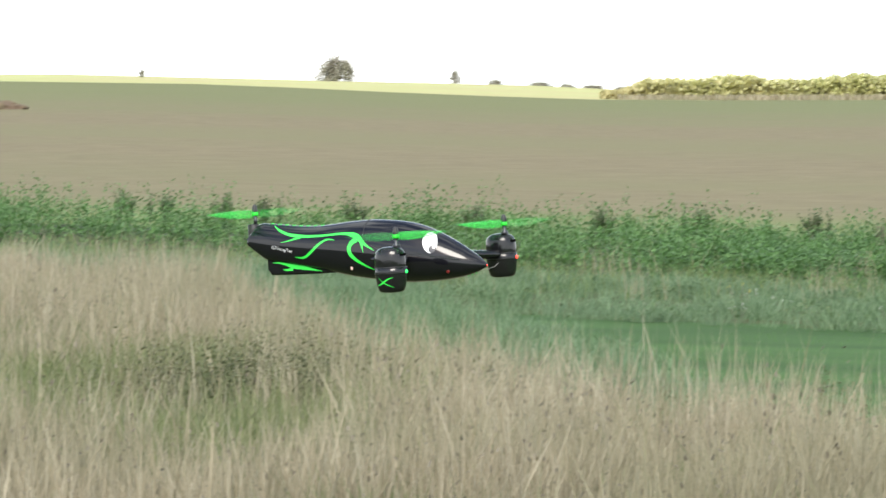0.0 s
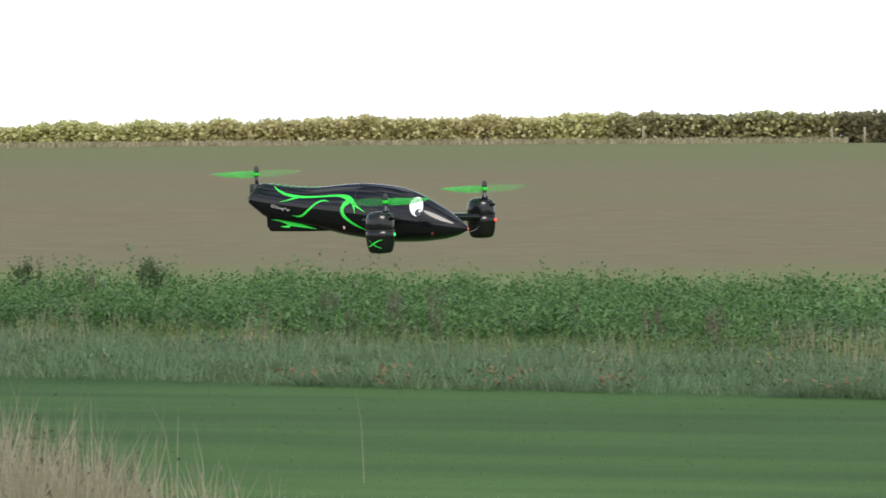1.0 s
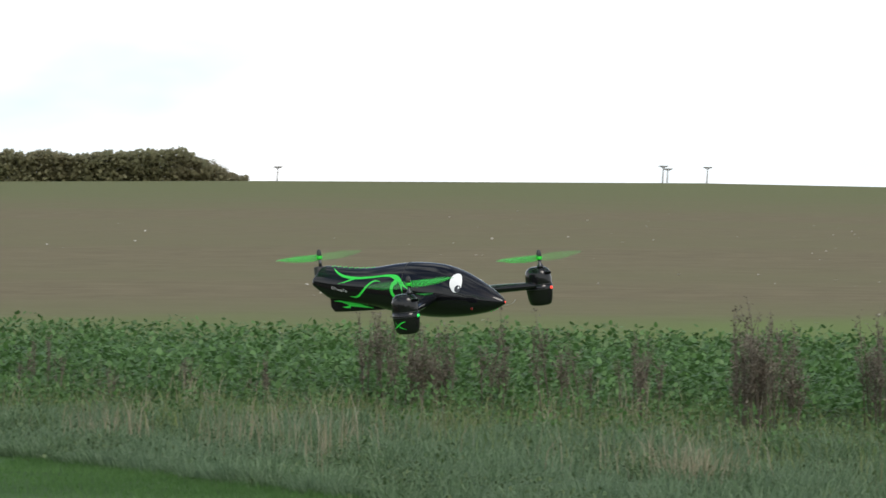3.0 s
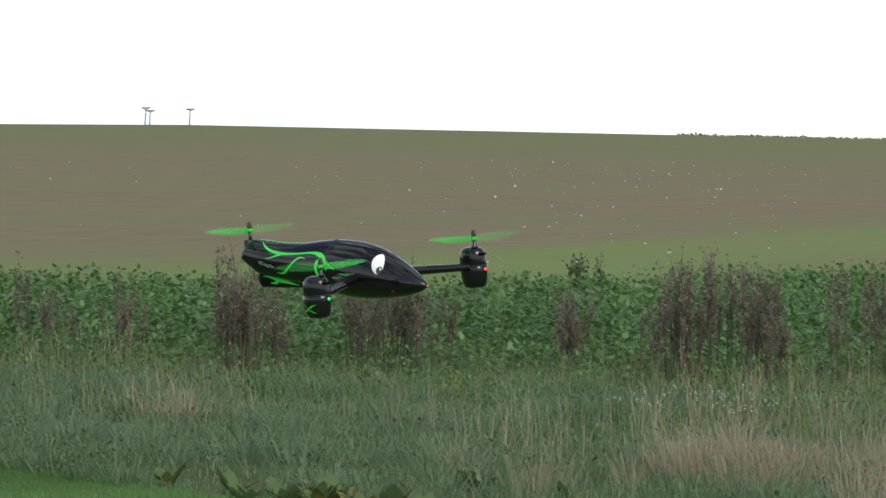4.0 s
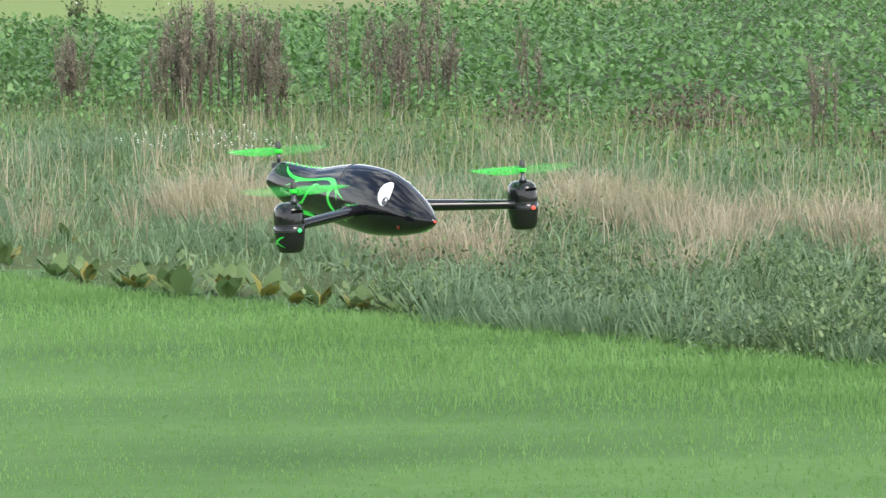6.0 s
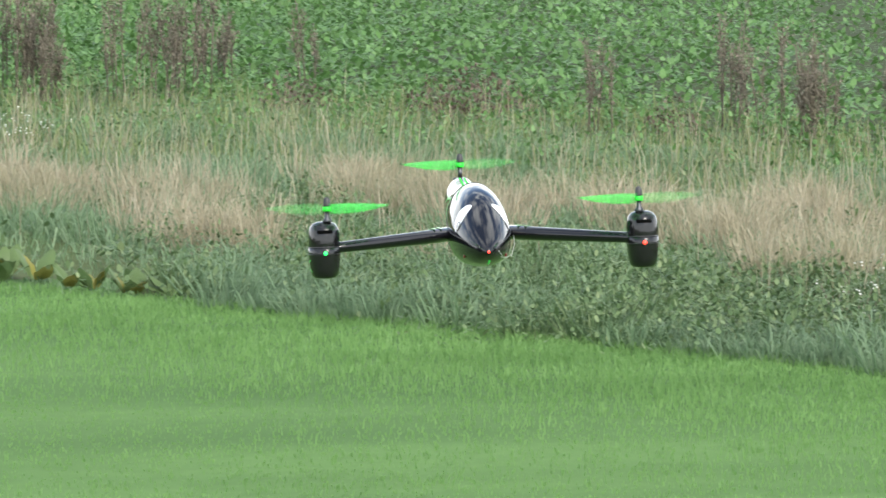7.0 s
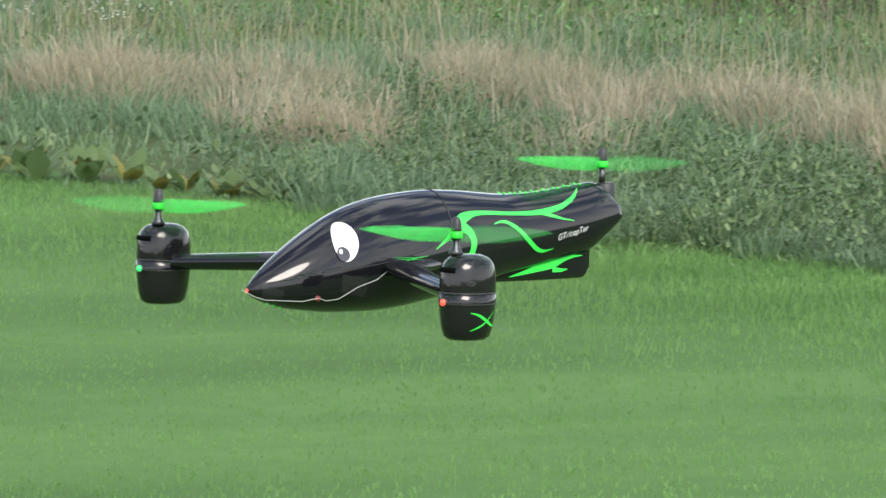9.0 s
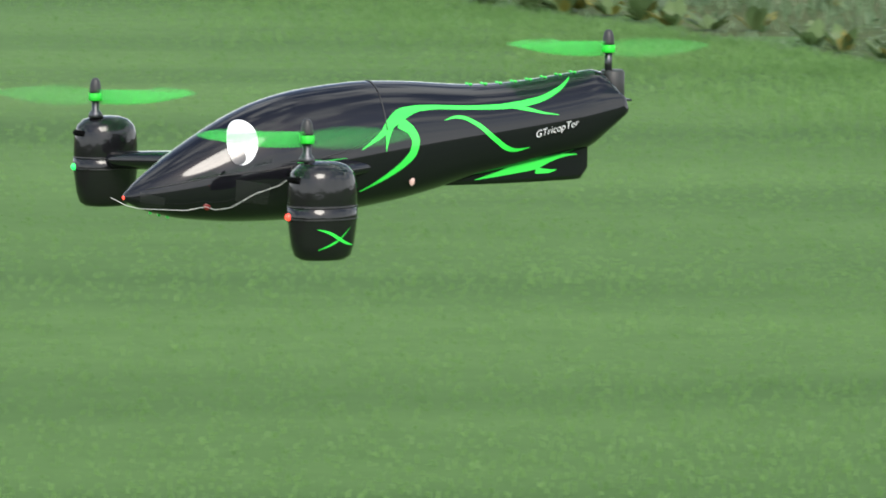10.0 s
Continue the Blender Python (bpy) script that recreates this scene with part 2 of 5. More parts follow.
M_BLACK = material("black_gelcoat", (0.006, 0.006, 0.008), 0.06, spec=0.44)
M_POD = material("black_shell", (0.008, 0.008, 0.009), 0.13, spec=0.45)
p_c, p_n = M_POD.node_tree.nodes.new("ShaderNodeTexCoord"), M_POD.node_tree.nodes.new("ShaderNodeTexNoise")
p_n.inputs["Scale"].default_value = 60.0
M_POD.node_tree.links.new(p_c.outputs["Object"], p_n.inputs["Vector"])
bumped(M_POD, p_n.outputs["Fac"], 0.25, 0.003)
M_MATT = material("black_plastic", (0.02, 0.02, 0.021), 0.5)
M_TAPE = material("black_tape", (0.014, 0.014, 0.016), 0.2)
M_GREENVINYL = material("green_vinyl", (0.035, 0.72, 0.07), 0.28, coat=0.5)
M_PROP = material("green_nylon", (0.04, 0.8, 0.06), 0.45, translucent=0.35)
M_FAN = material("spinning_green_nylon", (0.12, 0.95, 0.18), 0.6, translucent=0.5)
f_n, f_l = M_FAN.node_tree.nodes, M_FAN.node_tree.links
f_t, f_m = f_n.new("ShaderNodeBsdfTransparent"), f_n.new("ShaderNodeMixShader")
f_old = f_n["Material Output"].inputs["Surface"].links[0].from_socket
f_m.inputs["Fac"].default_value = 0.16
f_l.new(f_t.outputs[0], f_m.inputs[1])
f_l.new(f_old, f_m.inputs[2])
f_l.new(f_m.outputs[0], f_n["Material Output"].inputs["Surface"])
M_FAN_THIN = M_FAN.copy()
M_FAN_THIN.name = "spinning_green_nylon_thin"
M_FAN_THIN.node_tree.nodes[f_m.name].inputs["Fac"].default_value = 0.055
M_WHITE = material("white_vinyl", (0.85, 0.86, 0.86), 0.3, coat=0.5)
M_PUPIL = material("grey_black_vinyl", (0.03, 0.03, 0.035), 0.25, coat=0.5)
M_WIRE = material("white_wire", (0.55, 0.55, 0.53), 0.5)
M_METAL = material("dark_metal", (0.09, 0.09, 0.1), 0.4, 1.0)
M_RED = material("red_lens", (0.16, 0.008, 0.008), 0.3)
M_VOID = material("air_slot_black", (0.002, 0.002, 0.002), 0.9, spec=0.05)
M_LED_G = material("green_led", (0.05, 0.5, 0.1), 0.3, emit=(0.01, 0.8, 0.12), strength=1.1)
M_MARKER = material("pink_lens", (0.62, 0.4, 0.36), 0.25)
M_LED_R = material("red_led", (0.5, 0.05, 0.03), 0.3, emit=(1.0, 0.05, 0.03), strength=1.5)


# ---------------------------------------------------------------- mesh helpers
def tri_mesh(name, verts, tris, mat, smooth=False):
    me = bpy.data.meshes.new(name)
    verts, tris = np.asarray(verts, np.float32), np.asarray(tris, np.int32)
    me.vertices.add(len(verts))
    me.vertices.foreach_set("co", verts.ravel())
    me.loops.add(tris.size)
    me.loops.foreach_set("vertex_index", tris.ravel())
    me.polygons.add(len(tris))
    me.polygons.foreach_set("loop_start", np.arange(0, tris.size, 3, dtype=np.int32))
    me.polygons.foreach_set("use_smooth", np.full(len(tris), smooth))
    me.update(calc_edges=True)
    me.materials.append(mat)
    return me


def part(name, bm, mat, parent=None, label="", smooth=True):
    me = bpy.data.meshes.new(name)
    bmesh.ops.recalc_face_normals(bm, faces=bm.faces)
    bm.to_mesh(me)
    bm.free()
    me.materials.append(mat)
    for p in me.polygons:
        p.use_smooth = smooth
    ob = new(name, me)
    ob.parent = parent
    return tagged(ob, label) if label else ob


def tube(bm, pts, radii, n=8):
    """A round bar through pts with a radius at each."""
    rings = []
    pts = [Vector(p) for p in pts]
    for i, p in enumerate(pts):
        d = (pts[min(i + 1, len(pts) - 1)] - pts[max(i - 1, 0)]).normalized()
        a = d.orthogonal().normalized()
        b = d.cross(a)
        r = radii[i] if hasattr(radii, "__len__") else radii
        rings.append([bm.verts.new(p + r * (math.cos(2 * math.pi * k / n) * a + math.sin(2 * math.pi * k / n) * b)) for k in range(n)])
    for r0, r1 in zip(rings, rings[1:]):
        for k in range(n):
            bm.faces.new((r0[k], r0[(k + 1) % n], r1[(k + 1) % n], r1[k]))
    bm.faces.new(rings[0])
    bm.faces.new(rings[-1])
    return bm


def lathe(profile, n=32, squash=(1, 1)):
    bm = bmesh.new()
    rings = [[bm.verts.new((r * math.cos(2 * math.pi * k / n) * squash[0], r * math.sin(2 * math.pi * k / n) * squash[1], z)) for k in range(n)] for r, z in profile]
    for r0, r1 in zip(rings, rings[1:]):
        for k in range(n):
            bm.faces.new((r0[k], r0[(k + 1) % n], r1[(k + 1) % n], r1[k]))
    bm.faces.new(rings[0])
    bm.faces.new(rings[-1])
    return bm


def interp(x, pts):
    return float(np.interp(x, [p[0] for p in pts], [p[1] for p in pts]))


def smoothed(x, pts, d=0.02):
    return sum(k * interp(x + j * d / 2, pts) for j, k in ((-3, 1), (-2, 3), (-1, 5), (0, 6), (1, 5), (2, 3), (3, 1))) / 24


# ---------------------------------------------------------------- ground
MOWN_EDGE = [(-24, 37), (-16.2, 34.9), (-10.1, 33.2), (-7.0, 32.7), (-4.2, 30.9), (-1.9, 26.8), (0.3, 22.2), (2.0, 19.2), (3.5, 17.0), (4.7, 15.1), (8, 10.5)]
CROP_NEAR = [(-31, 50), (-19, 44), (-12, 40.5), (-8.5, 38.8), (-5.5, 38.2), (-2.5, 37.6), (0.5, 35.6), (3.7, 34.3), (5.8, 31.3), (8, 26.5), (14, 18)]
CROP_FAR = [(-44, 58), (-28, 54), (-19, 52), (-12, 52), (-7, 52), (-2, 49.5), (2, 47.3), (6, 49.5), (10, 56), (18, 70), (34, 84)]
ROUGH_EDGE = [(-19.5, 38), (-17.0, 34.3), (-14.3, 30.7), (-10.3, 23.7), (-9.3, 21.8), (-7.7, 18.5), (-5, 13), (-2, 7.5)]


def edge_y(line, x):
    return interp(x, line)


def crest_el(az):
    return interp(az, [(-40, 0.2), (-31, 0.23), (-28.5, 0.2), (-26, 0.08), (-24, 0.02), (-22, 0.03), (-20, 0.05), (-5, 0.09), (0, 0.065), (5, -0.04), (10, -0.15), (25, -0.3)])


def terrain(x, y):
    """Height of the ground: level near by, then a long slope up to a crest some 240 m off."""
    if y <= 48:
        return 0.0
    az = math.degrees(math.atan2(x, y))
    top = 1.65 + 240 * math.tan(radians(crest_el(az)))
    if y <= 240:
        k = (y - 48) / 192
        return top * (0.85 * k + 0.15 * k * k)
    left = min(1.0, max(0.0, (-az - 18) / 8))
    slope = 0.0068 * left - 0.006 * (1 - left)
    return top + min(y - 240, 420) * slope - max(0.0, y - 660) * 0.004


def build_ground():
    xs = sorted(set([-3000, -1500, -900, -600, -450, -350, -280, -220, -180] + [v for v in range(-150, 151, 6)] + [200, 280, 400, 700, 1500, 3000] + [v / 2 for v in range(-90, 61)]))
    ys = sorted(set([-600, -200, -60, -20, -5, 0, 3, 6] + [v / 2 for v in range(16, 140)] + [v for v in range(72, 250, 6)] + [240, 250, 260, 280, 310, 350, 400, 480, 600, 750, 900, 1200, 2000, 4000]))
    verts = [(x, y, terrain(x, y)) for y in ys for x in xs]
    nx = len(xs)
    faces, idx = [], []
    for j in range(len(ys) - 1):
        for i in range(nx - 1):
            faces.append((j * nx + i, j * nx + i + 1, (j + 1) * nx + i + 1, (j + 1) * nx + i))
            cx, cy = (xs[i] + xs[i + 1]) / 2, (ys[j] + ys[j + 1]) / 2
            if cy > 240:
                m = 4 if cx < -0.2 * cy else 3
            elif cy > edge_y(CROP_FAR, cx):
                m = 3
            elif cy > edge_y(CROP_NEAR, cx):
                m = 2
            elif cy > edge_y(MOWN_EDGE, cx) + 0.45 or cx < interp(-cy, [(-p[1], p[0]) for p in ROUGH_EDGE]):
                m = 1
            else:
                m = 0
            idx.append(m)
    me = bpy.data.meshes.new("ground")
    me.from_pydata(verts, [], faces)
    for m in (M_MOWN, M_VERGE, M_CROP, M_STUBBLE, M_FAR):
        me.materials.append(m)
    me.polygons.foreach_set("material_index", idx)
    me.polygons.foreach_set("use_smooth", [True] * len(faces))
    tagged(new("ground", me), "mown grass, rough verge and bare brown field rising to a crest", "ground", kind="structure")


build_ground()


# ---------------------------------------------------------------- vegetation
RNG = np.random.default_rng(7)


def along(line, s):
    q = np.linspace(0, 1, len(line))
    return np.stack([np.interp(s, q, [p[0] for p in line]), np.interp(s, q, [p[1] for p in line])], -1)


def drift(xy, scale, seed=0):
    """Slow variation over the ground, about -1 to 1."""
    return np.array([noise.noise(Vector((x * scale, y * scale, seed * 7.3))) for x, y in xy]) * 1.6


def clumped(xy, spread, share, rng):
    """Draw a share of the points together into tufts."""
    n = len(xy)
    k = max(1, n // 40)
    centre = xy[rng.integers(0, n, k)]
    pick = rng.random(n) < share
    own = rng.integers(0, k, n)
    out = xy.copy()
    out[pick] = centre[own[pick]] + rng.normal(0, spread, (int(pick.sum()), 2))
    return out


def blade_mesh(name, xy, height, width, lean, mat, rng, z0=None):
    n = len(xy)
    a, b = rng.random(n) * 6.283, rng.random(n) * 6.283
    lx, ly = np.cos(b) * lean * height, np.sin(b) * lean * height
    wx, wy = np.cos(a) * width / 2, np.sin(a) * width / 2
    z = np.zeros(n) if z0 is None else z0
    v = np.empty((n, 5, 3), np.float32)
    v[:, 0] = np.stack([xy[:, 0] - wx, xy[:, 1] - wy, z - 0.01], -1)
    v[:, 1] = np.stack([xy[:, 0] + wx, xy[:, 1] + wy, z - 0.01], -1)
    mx, my, mz = xy[:, 0] + lx * 0.3, xy[:, 1] + ly * 0.3, z + height * 0.6
    v[:, 2] = np.stack([mx - wx * 0.75, my - wy * 0.75, mz], -1)
    v[:, 3] = np.stack([mx + wx * 0.75, my + wy * 0.75, mz], -1)
    v[:, 4] = np.stack([xy[:, 0] + lx, xy[:, 1] + ly, z + height * np.sqrt(np.maximum(0.15, 1 - lean ** 2 * 0.6))], -1)
    t = np.array([[0, 1, 3], [0, 3, 2], [2, 3, 4]])
    tris = (np.arange(n)[:, None, None] * 5 + t[None]).reshape(-1, 3)
    return new(name, tri_mesh(name, v.reshape(-1, 3), tris, mat))


def tussock_mesh(name, centres, count, radius, height, width, splay, mat, rng):
    """Tufts of arching blades that fan out from their middle."""
    k = len(centres)
    own = np.repeat(np.arange(k), count)
    n = len(own)
    size = rng.uniform(0.55, 1.25, k)[own]
    a, r = rng.random(n) * 6.283, np.sqrt(rng.random(n))
    xy = centres[own] + np.stack([np.cos(a), np.sin(a)], -1) * (r * radius * size)[:, None] * 0.55
    h = height * size * rng.uniform(0.55, 1.1, n)
    out = (0.15 + r * splay) * rng.uniform(0.5, 1.2, n)
    b = a + rng.normal(0, 0.5, n)
    w = rng.uniform(0.6, 1.2, n) * width / 2
    dx, dy = np.cos(b), np.sin(b)
    turn = rng.random(n) * 6.283
    sx, sy = np.cos(turn) * w, np.sin(turn) * w
    v = np.empty((n, 5, 3), np.float32)
    for i, (f, g, q) in enumerate(((0.0, 0.0, 1.0), (0.42, 0.72, 0.8))):
        x, y, z = xy[:, 0] + dx * out * h * f, xy[:, 1] + dy * out * h * f, h * g - 0.01
        v[:, 2 * i] = np.stack([x - sx * q, y - sy * q, z], -1)
        v[:, 2 * i + 1] = np.stack([x + sx * q, y + sy * q, z], -1)
    v[:, 4] = np.stack([xy[:, 0] + dx * out * h, xy[:, 1] + dy * out * h, h * (1.0 - 0.35 * np.minimum(1, out))], -1)
    t = np.array([[0, 1, 3], [0, 3, 2], [2, 3, 4]])
    tris = (np.arange(n)[:, None, None] * 5 + t[None]).reshape(-1, 3)
    return new(name, tri_mesh(name, v.reshape(-1, 3), tris, mat))


def leaf_mesh(name, pos, size, mat, rng, flat=0.5, aspect=0.6):
    """Many single leaves: a folded diamond of six triangles each, turned at random."""
    n = len(pos)
    yaw, pitch = rng.random(n) * 6.283, rng.normal(0.35, flat, n)
    d = np.stack([np.cos(yaw) * np.cos(pitch), np.sin(yaw) * np.cos(pitch), np.sin(pitch)], -1)
    s = np.stack([-np.sin(yaw), np.cos(yaw), np.zeros(n)], -1)
    u = np.cross(d, s)
    size = size[:, None]
    w = aspect * size / 2
    v = np.empty((n, 6, 3), np.float32)
    v[:, 0] = pos
    v[:, 1] = pos + d * size * 0.3 + s * w - u * size * 0.10
    v[:, 2] = pos + d * size * 0.3 - s * w - u * size * 0.10
    v[:, 3] = pos + d * size * 0.7 + s * w * 0.8 - u * size * 0.16
    v[:, 4] = pos + d * size * 0.7 - s * w * 0.8 - u * size * 0.16
    v[:, 5] = pos + d * size - u * size * 0.22
    t = np.array([[0, 1, 2], [1, 3, 4], [1, 4, 2], [3, 5, 4]])
    tris = (np.arange(n)[:, None, None] * 6 + t[None]).reshape(-1, 3)
    return tri_mesh(name, v.reshape(-1, 3), tris, mat)


def band(n, near, far, u0, u1, s0, s1, rng):
    s, u = rng.uniform(s0, s1, n), rng.uniform(u0, u1, n)
    a, b = along(near, s), along(far, s)
    return a + (b - a) * u[:, None], u


def herb_mounds(name, spots, per, spread, top, size, mat, rng, label, kind="herbs"):
    """Leafy mounds: spots are x, y; spread and top give their breadth and height."""
    spots = np.asarray(spots, float)
    own = np.repeat(np.arange(len(spots)), per)
    wide = rng.uniform(0.7, 1.35, len(spots))[own]
    off = rng.normal(0, 1, (len(own), 2)) * (spread * wide)[:, None]
    high = (top * rng.uniform(0.6, 1.15, len(spots)))[own] * np.exp(-(off ** 2).sum(1) / (3.0 * (spread * wide) ** 2))
    pos = np.stack([spots[own, 0] + off[:, 0], spots[own, 1] + off[:, 1], 0.015 + high * rng.random(len(own)) ** 0.6], -1)
    ob = new(name, leaf_mesh(name, pos, rng.uniform(size[0], size[1], len(own)), mat, rng, 0.6, 0.5))
    return tagged(ob, label, kind, kind="stuff")


def sprigs(name, spots, tall, per, leaves, spread, size, mat, rng, label, kind):
    """Bushy plants: each spot holds some upright sprigs, each sprig many leaves."""
    spots = np.asarray(spots, float)
    n = len(spots) * per
    base_xy = np.repeat(spots, per, 0) + rng.normal(0, spread, (n, 2))
    high = np.repeat(tall, per) * rng.uniform(0.45, 1.0, n)
    lean = rng.normal(0, 0.12, (n, 2))
    own = np.repeat(np.arange(n), leaves)
    f = rng.random(len(own)) ** 0.8
    z = high[own] * f
    xy = base_xy[own] + lean[own] * z[:, None] + rng.normal(0, 1, (len(own), 2)) * (0.02 + 0.05 * (1 - f))[:, None]
    pos = np.stack([xy[:, 0], xy[:, 1], 0.03 + z + np.array([terrain(p, q) for p, q in base_xy])[own]], -1)
    ob = new(name, leaf_mesh(name, pos, rng.uniform(size[0], size[1], len(own)) * (1.25 - 0.6 * f), mat, rng, 0.6, 0.5))
    return tagged(ob, label, kind, kind="stuff")


def patches(xy, wide, deep, seed):
    """Slow variation in patches of their own breadth and depth, about -1 to 1."""
    return drift(xy / np.array([wide, deep]), 1.0, seed) + 0.5 * drift(xy / np.array([wide, deep]), 2.3, seed + 40)


# how far out the tall dead grass of the rough reaches, by bearing x / y
ROUGH_FAR = [(-0.70, 40), (-0.60, 37), (-0.54, 33.5), (-0.52, 28), (-0.50, 25.5), (-0.478, 23.5), (-0.458, 21.8), (-0.425, 20), (-0.39, 17.6), (-0.34, 15.2)]


def rough_x(y):
    return np.interp(y, [p[1] for p in ROUGH_EDGE[::-1]], [p[0] for p in ROUGH_EDGE[::-1]])


def rough_far(xy):
    return np.interp(xy[:, 0] / xy[:, 1], [p[0] for p in ROUGH_FAR], [p[1] for p in ROUGH_FAR])


def verge_grass(rng):
    # a short sward with arching tufts in it, tallest towards the lawn
    xy, u = band(90000, MOWN_EDGE, CROP_NEAR, -0.006, 1.06, 0.0, 0.96, rng)
    h = np.clip((0.085 + 0.035 * patches(xy, 1.2, 2.5, 0)) * (1 + rng.normal(0, 0.3, len(xy))), 0.025, 0.22)
    h = np.where((u < 0.09) & (xy[:, 0] > -0.3) & (xy[:, 0] < 2.7), h * 0.4, h)
    ob = blade_mesh("verge_grass", xy, h, rng.uniform(0.004, 0.009, len(xy)), rng.uniform(0.3, 1.4, len(xy)), M_GREEN, rng)
    tagged(ob, "dewy grey-green rough grass of the verge", "grass", kind="stuff")
    xy, u = band(5400, MOWN_EDGE, CROP_NEAR, 0.0, 0.75, 0.0, 0.97, rng)
    xy = xy[(patches(xy, 0.8, 1.6, 21) + rng.normal(0, 0.35, len(xy)) > -0.1) & ((u > 0.1) | (xy[:, 0] < -0.3) | (xy[:, 0] > 2.7))]
    ob = tussock_mesh("verge_tussocks", xy, 40, 0.2, 0.18, 0.007, 1.3, M_GREEN, rng)
    tagged(ob, "arching tufts of dewy green grass in the verge", "grass", kind="stuff")
    xy, u = band(800, MOWN_EDGE, CROP_NEAR, -0.004, 0.05, 0.3, 0.97, rng)
    xy = xy[(xy[:, 0] < -0.3) | (xy[:, 0] > 2.7)]
    ob = tussock_mesh("edge_tussocks", xy, 36, 0.15, 0.11, 0.006, 1.4, M_GREEN, rng)
    tagged(ob, "tufts of grass leaning over the lawn's edge", "grass", kind="stuff")
    # low broad leaves between the blades
    m = 15000
    xy, u = band(m, MOWN_EDGE, CROP_NEAR, -0.01, 1.05, 0.0, 0.96, rng)
    xy = clumped(xy, 0.13, 0.8, rng)
    pos = np.stack([xy[:, 0], xy[:, 1], np.clip(rng.uniform(0.01, 0.09, m) + 0.04 * drift(xy, 2.4, 2), 0.01, 0.18)], -1)
    ob = new("verge_leaves", leaf_mesh("verge_leaves", pos, rng.uniform(0.02, 0.05, m), M_HERB, rng, 0.6, 0.55))
    tagged(ob, "small green leaves of herbs in the verge", "herbs", kind="stuff")
    # leafy mounds of herbs
    xy, u = band(150, MOWN_EDGE, CROP_NEAR, 0.05, 0.75, 0.0, 0.97, rng)
    low, u = band(90, MOWN_EDGE, CROP_NEAR, 0.01, 0.16, 0.5, 0.97, rng)
    near, u = band(170, MOWN_EDGE, CROP_NEAR, 0.01, 0.24, 0.76, 0.97, rng)
    low = np.concatenate([low, near])
    low = low[(low[:, 0] < -0.3) | (low[:, 0] > 2.75)]
    big = [(3.62, 21.7), (3.78, 21.9), (3.5, 21.5), (3.99, 20.4), (3.6, 16.9), (3.75, 16.75), (2.7, 18.7), (4.9, 18.2), (5.05, 17.6), (0.0, 27.5), (-0.3, 28.2), (4.1, 18.9)]
    herb_mounds("verge_herbs", np.concatenate([xy, low]), 130, 0.11, 0.19, (0.014, 0.034), M_HERB, rng, "leafy mounds of wild herbs in the rough grass")
    herb_mounds("dark_herbs", big, 420, 0.17, 0.2, (0.014, 0.034), M_HERB, rng, "dark green clumps of herbs among dead grass")
    ob = tussock_mesh("dark_tussocks", np.repeat(np.array(big), 2, 0) + rng.normal(0, 0.12, (2 * len(big), 2)), 90, 0.26, 0.19, 0.006, 1.3, M_HERB, rng)
    tagged(ob, "dark green tufts of coarse grass in the verge", "grass", kind="stuff")
    # dead grass: tall upright tufts, few and apart on one side, closing to a belt on the other
    xy, u = band(5200, MOWN_EDGE, CROP_NEAR, 0.15, 0.72, 0.5, 0.985, rng)
    q = xy[:, 0] / xy[:, 1]
    thin = np.interp(q, [-0.03, 0.02, 0.06, 0.1, 0.2], [1.3, 1.15, 0.85, 0.35, 0.15]) + 4.5 * np.maximum(0, np.abs(u - np.interp(q, [0.06, 0.12, 0.25], [0.3, 0.26, 0.37])) - 0.06)
    xy = xy[patches(xy, 0.75, 2.2, 1) + rng.normal(0, 0.18, len(xy)) > thin]
    ob = tussock_mesh("dry_tussocks", xy, 36, 0.16, 0.27, 0.0042, 0.75, M_DRY, rng)
    tagged(ob, "straw-coloured upright tussocks of dead grass in the verge", "grass", kind="stuff")
    xy, u = band(13000, MOWN_EDGE, CROP_NEAR, 0.12, 0.98, 0.45, 0.985, rng)
    thin = np.interp(xy[:, 0] / xy[:, 1], [-0.03, 0.03, 0.075, 0.2], [0.9, 0.5, 0.1, 0.0]) + np.abs(u - 0.45)
    xy = xy[patches(xy, 0.8, 2.5, 1) + rng.normal(0, 0.35, len(xy)) > thin]
    ob = blade_mesh("dry_verge_grass", xy, rng.uniform(0.1, 0.42, len(xy)), rng.uniform(0.003, 0.005, len(xy)), rng.uniform(0.03, 0.5, len(xy)), M_DRY, rng)
    tagged(ob, "thin straw-coloured stems among the green", "grass", kind="stuff")
    xy, u = band(5200, MOWN_EDGE, CROP_NEAR, 0.3, 1.25, 0.0, 0.6, rng)
    keep = patches(xy, 1.0, 3.0, 14) + rng.normal(0, 0.25, len(xy)) > 0.15
    xy = clumped(xy[keep], 0.12, 0.6, rng)
    ob = blade_mesh("thin_dry_grass", xy, rng.uniform(0.15, 0.42, len(xy)), rng.uniform(0.004, 0.007, len(xy)), rng.uniform(0.05, 0.5, len(xy)), M_DRY, rng)
    tagged(ob, "thin pale dead grass among green blades", "grass", kind="stuff")


